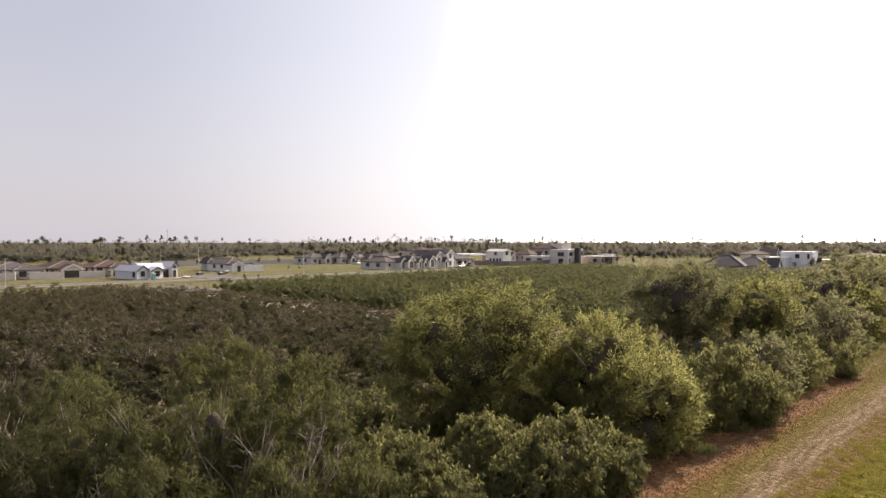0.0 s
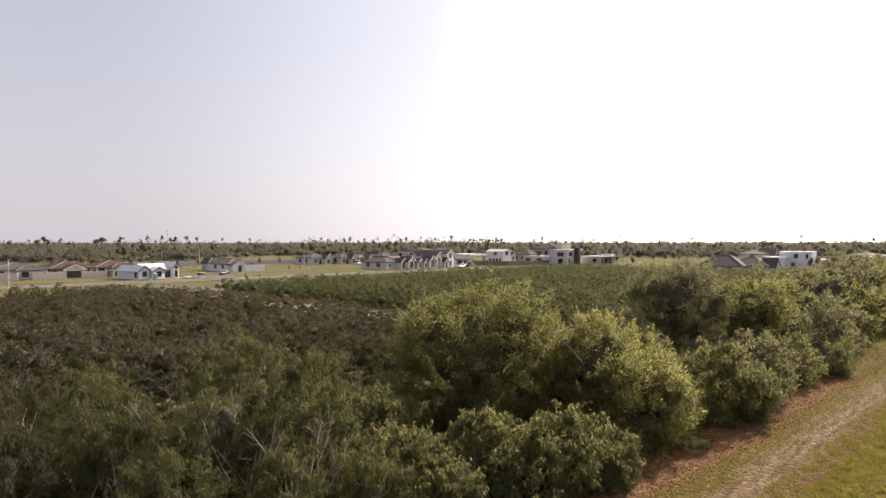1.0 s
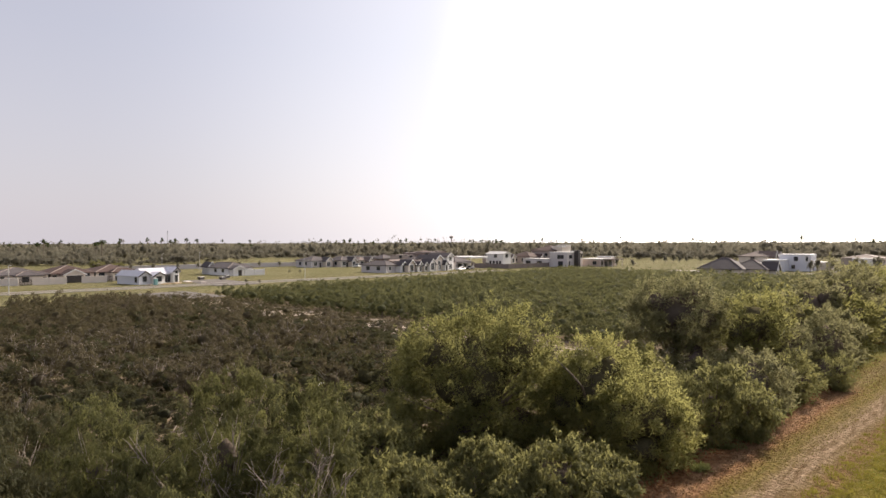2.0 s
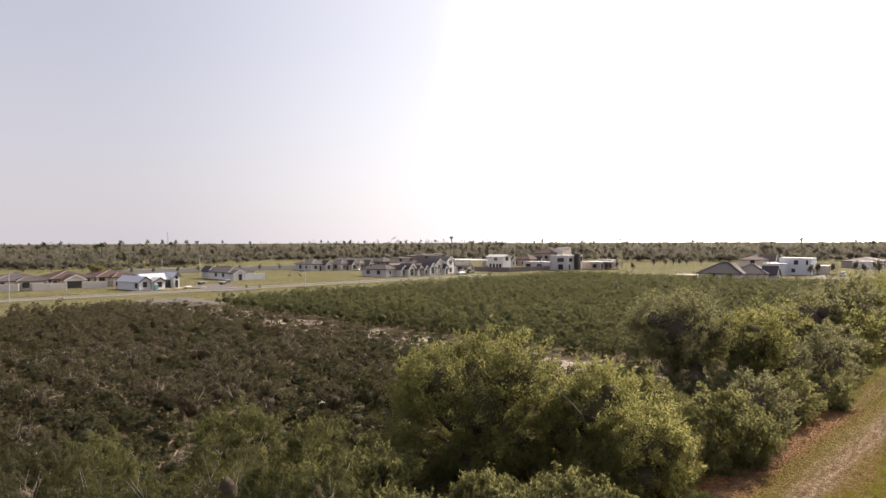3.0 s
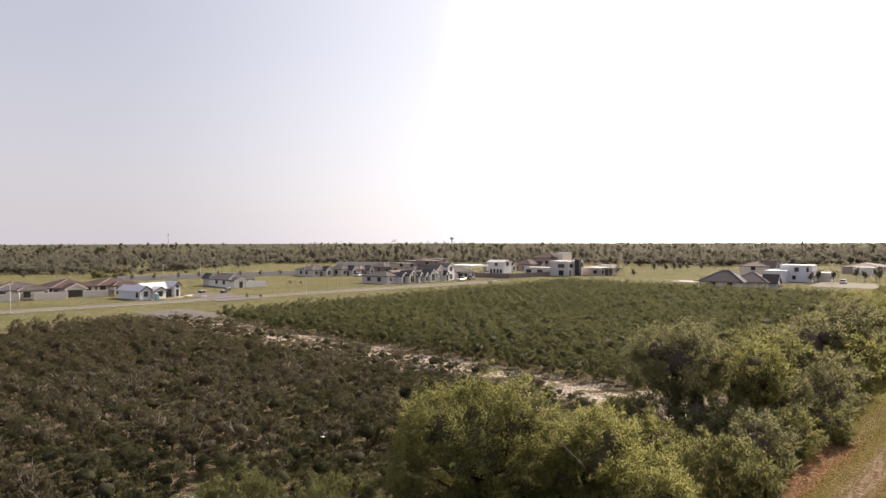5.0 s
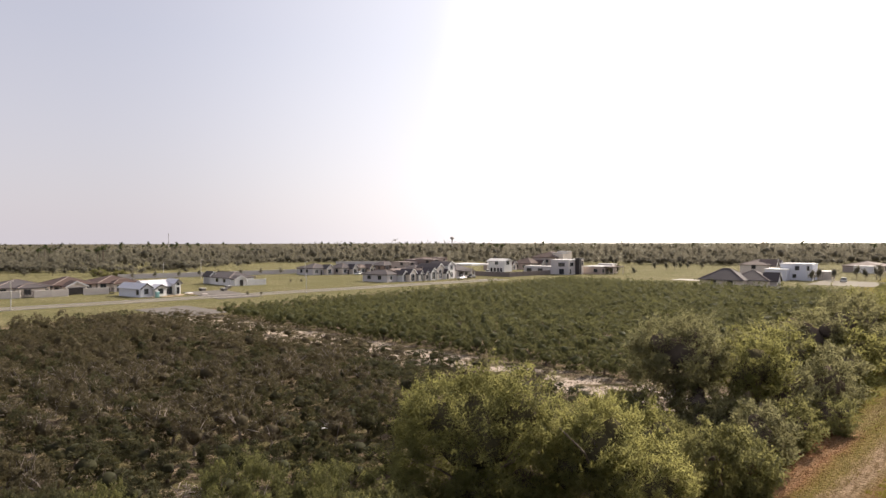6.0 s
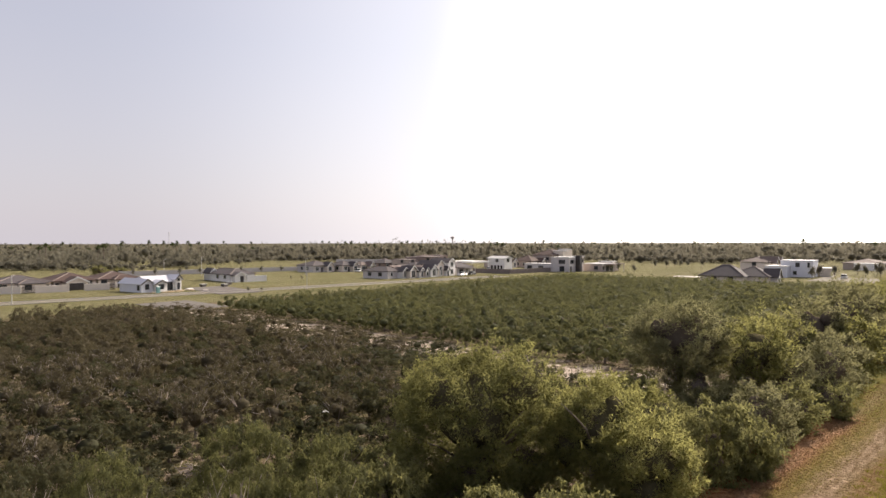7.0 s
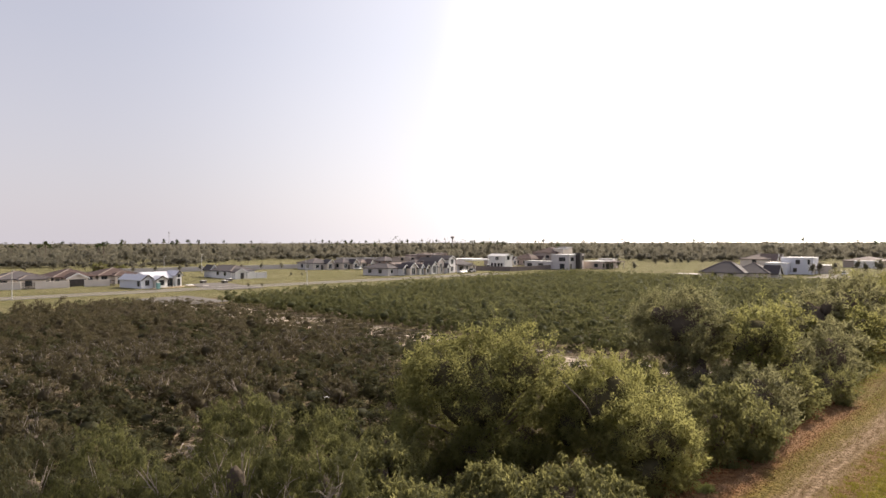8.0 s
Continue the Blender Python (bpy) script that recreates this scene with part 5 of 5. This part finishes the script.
def joined(name, pieces, material, label, category, heart=None):
    """Many meshes at many poses as one object."""
    V, L, S, MI, base, loops = [], [], [], [], 0, 0
    for me, m in pieces:
        co = np.empty(len(me.vertices) * 3, dtype=np.float32)
        me.vertices.foreach_get("co", co)
        mm = np.array(m)
        V.append(co.reshape(-1, 3) @ mm[:3, :3].T + mm[:3, 3])
        li = np.empty(len(me.loops), dtype=np.int32)
        me.loops.foreach_get("vertex_index", li)
        L.append(li + base)
        st = np.empty(len(me.polygons), dtype=np.int32)
        me.polygons.foreach_get("loop_start", st)
        S.append(st + loops)
        mi = np.empty(len(me.polygons), dtype=np.int32)
        me.polygons.foreach_get("material_index", mi)
        MI.append(mi)
        base, loops = base + len(me.vertices), loops + len(me.loops)
    me = bpy.data.meshes.new(name)
    v, li, st = np.concatenate(V), np.concatenate(L), np.concatenate(S)
    me.vertices.add(len(v))
    me.vertices.foreach_set("co", v.astype(np.float32).ravel())
    me.loops.add(len(li))
    me.loops.foreach_set("vertex_index", li)
    me.polygons.add(len(st))
    me.polygons.foreach_set("loop_start", st)
    me.update(calc_edges=True)
    me.materials.append(material)
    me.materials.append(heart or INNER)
    me.polygons.foreach_set("material_index", np.concatenate(MI))
    return tagged(new(name, me), label, category, kind="stuff")


if rest["green"]:
    joined("far_orchard", rest["green"], LEAF_CITRUS, "far rows of dense green citrus trees", "orchard", LEAF_CITRUS)
if rest["thin"]:
    joined("far_thin_orchard", rest["thin"], LEAF_SICK, "far rows of thinning olive citrus trees", "orchard", LEAF_SICK)

if rest["sound"]:
    joined("far_olive_orchard", rest["sound"], LEAF_OLIVE, "far small leafy citrus trees among thinning ones", "orchard", LEAF_OLIVE)

# ---- far woods, palms and saplings ----
rng_w = random.Random(77)
wood_kinds, back_kinds = [], []
for k in range(14):
    r, h = rng_w.uniform(1.9, 3.6), rng_w.uniform(5.5, 9.0)
    bl = [(0, 0, h * 0.45, r, r, h * 0.45), (r * 0.5, 0.2, h * 0.72, r * 0.6, r * 0.6, h * 0.26), (-r * 0.55, r * 0.3, h * rng_w.uniform(0.4, 0.7), r * 0.6, r * 0.6, h * 0.25), (0.1, -r * 0.6, h * rng_w.uniform(0.3, 0.6), r * 0.55, r * 0.55, h * 0.22)]
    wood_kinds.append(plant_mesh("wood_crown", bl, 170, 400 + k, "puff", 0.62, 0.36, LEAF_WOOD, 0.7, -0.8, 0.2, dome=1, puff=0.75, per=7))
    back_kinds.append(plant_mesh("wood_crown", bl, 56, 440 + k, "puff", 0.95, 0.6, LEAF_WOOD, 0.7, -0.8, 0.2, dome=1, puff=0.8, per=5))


def wood_edge(px):
    """How far off the woods begin, by direction (tangent from straight ahead)."""
    knots = ((-0.9, 285), (-0.55, 295), (-0.42, 325), (-0.29, 425), (0.2, 420), (0.3, 380), (0.45, 365), (0.9, 390))
    for (a, da), (b, db) in zip(knots, knots[1:]):
        if px <= b:
            return da + (db - da) * max(0.0, (px - a) / (b - a))
    return knots[-1][1]


pieces = []
for i in range(3000):
    s = rng_w.uniform(-0.88, 0.88)
    near = wood_edge(s)
    q = rng_w.random()
    d = near + (rng_w.random() ** 2.2) * 420 if q < 0.72 else near + 250 + (rng_w.random() ** 1.5) * 2200
    k = rng_w.choice((rng_w.uniform(0.45, 0.85), rng_w.uniform(0.5, 0.9), rng_w.uniform(0.5, 0.9), rng_w.uniform(0.8, 1.25), rng_w.uniform(0.9, 1.5))) * (1.0 if d < 800 else 1.6)
    edge = (0.55 if d < near + 25 else 1.0) * (1.0 + 0.3 * min(1.0, max(0.0, (s + 0.3) / 0.15)))
    pieces.append((rng_w.choice(wood_kinds if d < near + 70 else back_kinds), pose(s * d, d, 0, 0, 0, rng_w.uniform(0, 360)) @ Matrix.Diagonal((k * 1.1, k * 1.1, min(k, 1.3) * rng_w.uniform(0.8, 1.15) * edge, 1))))
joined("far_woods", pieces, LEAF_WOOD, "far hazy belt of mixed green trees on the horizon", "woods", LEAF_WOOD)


def palm_meshes(seed):
    r = random.Random(seed)
    h = 1.0
    tr = bmesh.new()
    tube(tr, [(0, 0, -0.1), (0.1, 0, 5.0), (0.0, 0.1, 11.0)], [0.3, 0.2, 0.17], 6)
    tm = bpy.data.meshes.new("trunk")
    tr.to_mesh(tm)
    tr.free()
    tm.materials.append(BARK)
    cr = bmesh.new()
    for i in range(26):
        a, e = r.uniform(0, math.tau), r.uniform(-0.9, 1.2)
        o = Vector((math.cos(a) * math.cos(e), math.sin(a) * math.cos(e), math.sin(e)))
        s = o.cross(Vector((0, 0, 1))).normalized() * 0.32
        c = Vector((0, 0.1, 10.9))
        pts = [c, c + o * 1.0 + s, c + o * 2.1 - Vector((0, 0, 0.5)), c + o * 1.0 - s]
        cr.faces.new([cr.verts.new(p) for p in pts])
    cm = bpy.data.meshes.new("crown")
    cr.to_mesh(cm)
    cr.free()
    cm.materials.append(LEAF_PALM)
    return tm, cm


PALMS = [palm_meshes(s) for s in range(4)]
for i in range(84):
    s = rng_w.choice((rng_w.uniform(-0.75, -0.3), rng_w.uniform(-0.2, 0.25), rng_w.uniform(-0.7, 0.7)))
    d = wood_edge(s) + rng_w.uniform(60, 420)
    k = rng_w.uniform(0.72, 1.25)
    t = thing("palm_tree", pose(s * d, d, 0, 0, 0, rng_w.uniform(0, 360)) @ Matrix.Diagonal((1.1, 1.1, k, 1)), "tall thin palm rising above the far woods", "palm", "far palms")
    tm, cm = rng_w.choice(PALMS)
    shared("trunk", tm, t)
    shared("crown", cm, t)

sap_bl = [(0, 0, 2.4, 0.9, 0.9, 1.2), (0.3, 0.1, 2.9, 0.6, 0.6, 0.8), (-0.3, 0, 2.0, 0.7, 0.7, 0.7)]
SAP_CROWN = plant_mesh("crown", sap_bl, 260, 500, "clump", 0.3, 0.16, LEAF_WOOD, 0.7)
SAP_BM = trunk_bm(sap_bl, 3, 0.07)
SAP_TRUNK = bpy.data.meshes.new("trunk")
SAP_BM.to_mesh(SAP_TRUNK)
SAP_BM.free()
SAP_TRUNK.materials.append(BARK)
for u, m, k in ((295, 123.5, 1.2), (301, 120, 1.2), (305, 117.5, 1.4), (309, 116, 1.2), (316, 115, 1.1), (322, 110, 1.2), (272, 33.8, 1.2), (275.8, 29.6, 1.3), (266, 48, 1.2), (282.3, 37.8, 1.4), (283, 31.6, 1.3),
                (306, 33, 1.4), (312, 28, 1.2), (318, 30, 1.4), (322, 22, 1.3), (330, 24, 1.5), (86.9, 149.3, 0.4), (90.0, 147.6, 0.35), (97.0, 252.5, 0.8), (105, 251, 0.8), (114, 249, 0.8),
                (122, 247.5, 0.8), (130, 246, 0.8), (139, 244, 0.8), (148, 242.5, 0.8), (157, 240.5, 0.8), (166, 238.5, 0.8), (125.5, 186.2, 0.4), (128, 183.2, 0.4), (246, 112, 1.0), (256, 124, 1.2), (249.3, 46.8, 1.2), (257.9, 46.1, 1.3), (254, 58.5, 1.2), (252, 61.5, 1.1), (259, 41.5, 1.3)):
    t = thing("sapling", plan_pose(u, m, 0, rng_w.uniform(0, 360)) @ Matrix.Diagonal((k, k, k, 1)), "young planted tree on an open lot", "tree", "saplings")
    shared("trunk", SAP_TRUNK, t)
    shared("crown", SAP_CROWN, t)

BUSH_TRUNK = SAP_TRUNK
for i in range(26):
    s, f = rng_w.uniform(-0.8, -0.28), rng_w.uniform(0.86, 0.99)
    d, k = wood_edge(s) * f, rng_w.uniform(0.7, 1.5)
    t = thing("shrub", pose(s * d, d, 0, 0, 0, rng_w.uniform(0, 360)) @ Matrix.Diagonal((k * 1.5, k * 1.5, k * 0.75, 1)), "hazy grey-green bush on the open field before the woods", "shrub", "field bushes")
    shared("trunk", BUSH_TRUNK, t)
    shared("crown", SAP_CROWN, t)

for s, d, k in ((-0.662, 345, 0.95), (-0.652, 340, 1.08), (-0.645, 350, 0.92), (-0.566, 345, 0.96), (-0.556, 340, 1.04), (0.594, 410, 1.25), (0.413, 430, 1.15), (0.712, 420, 1.05)):
    t = thing("palm_tree", pose(s * d, d, 0, 0, 0, d * 7.0) @ Matrix.Diagonal((1.1, 1.1, k, 1)), "tall palm standing out above the far woods", "palm", "far palms")
    tm, cm = PALMS[int(d) % 4]
    shared("trunk", tm, t)
    shared("crown", cm, t)
for u, m, k in ((95.1, 282.6, 1.5), (100.2, 276.5, 1.2), (104.0, 281.0, 0.9)):
    t = thing("shrub", plan_pose(u, m, 0, u * 40) @ Matrix.Diagonal((k * 1.3, k * 1.3, k, 1)), "dark dense round bush on the open field", "shrub", "field bushes")
    shared("trunk", UNDER[0][1], t)
    shared("crown", UNDER[0][0], t)

mast = thing("radio_mast", pose(-0.448 * 900, 900, 0), "thin lattice radio mast above the far woods", "mast")
part("pole", tube(bmesh.new(), [(0, 0, 0), (0, 0, 14), (0, 0, 27)], [0.5, 0.4, 0.25], 6), STEEL, mast)
part("antenna", tube(bmesh.new(), [(0, 0, 25), (0, 0, 27.5)], [0.8, 0.6], 6), STEEL, mast)
tower = thing("water_tower", pose(0.017 * 1900, 1900, 0), "distant pale water tower on the horizon", "water tower")
part("column", tube(bmesh.new(), [(0, 0, 0), (0, 0, 12), (0, 0, 22)], [2.6, 1.6, 2.2], 12), CONCRETE, tower)
part("tank", tube(bmesh.new(), [(0, 0, 21), (0, 0, 23), (0, 0, 27), (0, 0, 29)], [2.2, 6.0, 6.0, 2.0], 16), CONCRETE, tower)

def dead_branches(x, y, h, seed, n=8):
    """A dead shrub: bare pale branches that fan out and fork."""
    r = random.Random(seed)
    t = thing("dead_shrub", pose(x, y, 0), "dead shrub of bare pale grey branches in the hedge", "shrub", "dead shrubs")
    for i in range(n):
        a, l = r.uniform(0, math.tau), h * r.uniform(0.7, 1.1)
        o = Vector((math.cos(a), math.sin(a), 0)) * l * r.uniform(0.25, 0.5)
        p1, p2 = o * 0.25 + Vector((r.uniform(-0.25, 0.25), r.uniform(-0.25, 0.25), l * 0.4)), o * 0.65 + Vector((r.uniform(-0.3, 0.3), r.uniform(-0.3, 0.3), l * 0.75))
        p3 = o + Vector((0, 0, l))
        bm = tube(bmesh.new(), [(0, 0, -0.1), p1, p2, p3], [0.045, 0.032, 0.02, 0.007], 5)
        for j in range(7):
            q = p1.lerp(p3, r.uniform(0.1, 0.9))
            e = q + Vector((r.uniform(-0.6, 0.6), r.uniform(-0.6, 0.6), r.uniform(0.1, 0.7)))
            tube(bm, [q, q.lerp(e, 0.5) + Vector((0, 0, 0.08)), e], [0.013, 0.01, 0.005], 4)
        part("branch", bm, DEADWOOD, t, smooth=True)


for x, y, h, seed in ((-5.4, 20.9, 4.0, 1), (-6.7, 20.6, 3.8, 2), (-4.1, 20.2, 3.4, 3), (-11.0, 19.4, 3.2, 4), (-9.5, 21.8, 4.5, 5), (18.0, 48.4, 3.6, 7)):
    dead_branches(x, y, h, seed)

brush = thing("brush_pile", plan_pose(15.5, 33.6), "low pile of pale dead brush in the orchard", "brush pile")
rb = random.Random(4)
for i in range(46):
    a, l = rb.uniform(0, math.tau), rb.uniform(0.5, 1.2)
    c = Vector((rb.gauss(0, 0.55), rb.gauss(0, 0.45), rb.uniform(0.05, 0.55)))
    o = Vector((math.cos(a), math.sin(a), rb.uniform(-0.15, 0.35))) * l / 2
    part("stick", tube(bmesh.new(), [c - o, c + Vector((0, 0, 0.05)), c + o], [0.035, 0.03, 0.012], 4), DEADWOOD, brush)

sheet = thing("plastic_sheet", plan_pose(29.0, 38.7, 0.0, 20) @ Matrix.Diagonal((0.55, 0.55, 0.7, 1)), "crumpled white plastic sheet lying between citrus trees", "sheet")
bm = bmesh.new()
bmesh.ops.create_grid(bm, x_segments=12, y_segments=8, size=0.5)
for v in bm.verts:
    v.co = Vector((v.co.x * 2.2, v.co.y * 1.3, 0.12 + 0.22 * abs(noise.noise(v.co * 5.0)) + 0.12 * noise.noise(v.co * 11.0)))
low_rim = min(v.co.z for v in bm.verts)
for v in bm.verts:
    v.co.z -= low_rim
bmesh.ops.solidify(bm, geom=bm.faces[:], thickness=0.01)
part("sheet", bm, TRIM_WHITE, sheet)

TUFT_RNG = np.random.default_rng(31)
tuft_root = np.stack([TUFT_RNG.normal(0, 0.24, 420), TUFT_RNG.normal(0, 0.24, 420), np.full(420, -0.02)], axis=1)
tuft_v, tuft_f = kites(tuft_root, unit(TUFT_RNG.normal(size=(420, 3)) * 0.75 + np.array([0, 0, 0.8])), TUFT_RNG, 0.5, 0.07)
TUFT = mesh_of("grass_clump", tuft_v, tuft_f, LEAF_FRESH)
for x, y, k in ((17.3, 34.2, 0.9), (17.9, 34.9, 1.2), (18.6, 35.6, 1.3), (19.2, 36.3, 0.9), (21.5, 38.6, 1.0), (22.4, 39.6, 1.2), (12.9, 29.4, 0.7), (23.8, 41.0, 1.0), (25.0, 42.2, 1.2)):
    ob = new("grass_clump", TUFT)
    ob.matrix_world = pose(x, y, 0, 0, 0, x * 50) @ Matrix.Diagonal((k, k, k, 1))
    tagged(ob, "bright green grass clump at the foot of the hedge", "grass", "grass clumps")

# ---- grass, litter and weeds by the wheel tracks ----
rng_g = np.random.default_rng(9)


def scatter(name, n, u0, u1, m0, m1, length, width, lean, material, label, category, tufts=0):
    u, m = rng_g.uniform(u0, u1, n), rng_g.uniform(m0, m1, n)
    if tufts:
        k = rng_g.integers(0, tufts, n)
        u, m = u[k] + rng_g.normal(0, 0.13, n), m[k] + rng_g.normal(0, 0.13, n)
    if m1 < 20:
        m = m - SKEW * (u - 27.0)
    root = np.stack([u * CU - m * SU, u * SU + m * CU, np.full(n, -0.02)], axis=1)
    way = unit(rng_g.normal(size=(n, 3)) * lean + np.array([0, 0, 1.0]))
    v, f = kites(root, way, rng_g, length, width)
    return tagged(new(name, mesh_of(name, v, f, material)), label, category, kind="stuff")


scatter("grass", 44000, 22, 62, -5.5, 5.0, 0.13, 0.035, 0.7, GRASS, "short yellow-green grass beside the track", "grass")
scatter("lawn_tufts", 16000, 22, 62, -4.0, 5.6, 0.2, 0.035, 0.5, GRASS, "taller uneven grass tufts along the lawn edge", "grass", 620)
scatter("edge_tufts", 5000, 22, 66, 4.4, 6.1, 0.16, 0.035, 0.6, GRASS, "ragged grass tufts at the edge of the wheel track", "grass", 260)
scatter("track_grass", 9000, 22, 70, 7.1, 8.9, 0.07, 0.03, 1.0, GRASS, "thin grass strip between the wheel ruts", "grass")
scatter("dry_litter", 15000, 22, 70, 8.4, 13.0, 0.11, 0.05, 2.5, LITTER, "dry brown leaf litter along the hedge", "litter")
scatter("hedge_weeds", 7000, 20, 80, 11.0, 13.5, 0.22, 0.06, 0.8, LEAF_SHRUB, "low weeds along the foot of the hedge", "weeds")
scatter("lane_weeds", 7000, 46, 62, 24, 126, 0.3, 0.09, 0.8, LEAF_SICK, "sparse weeds on the sandy orchard lane", "weeds")
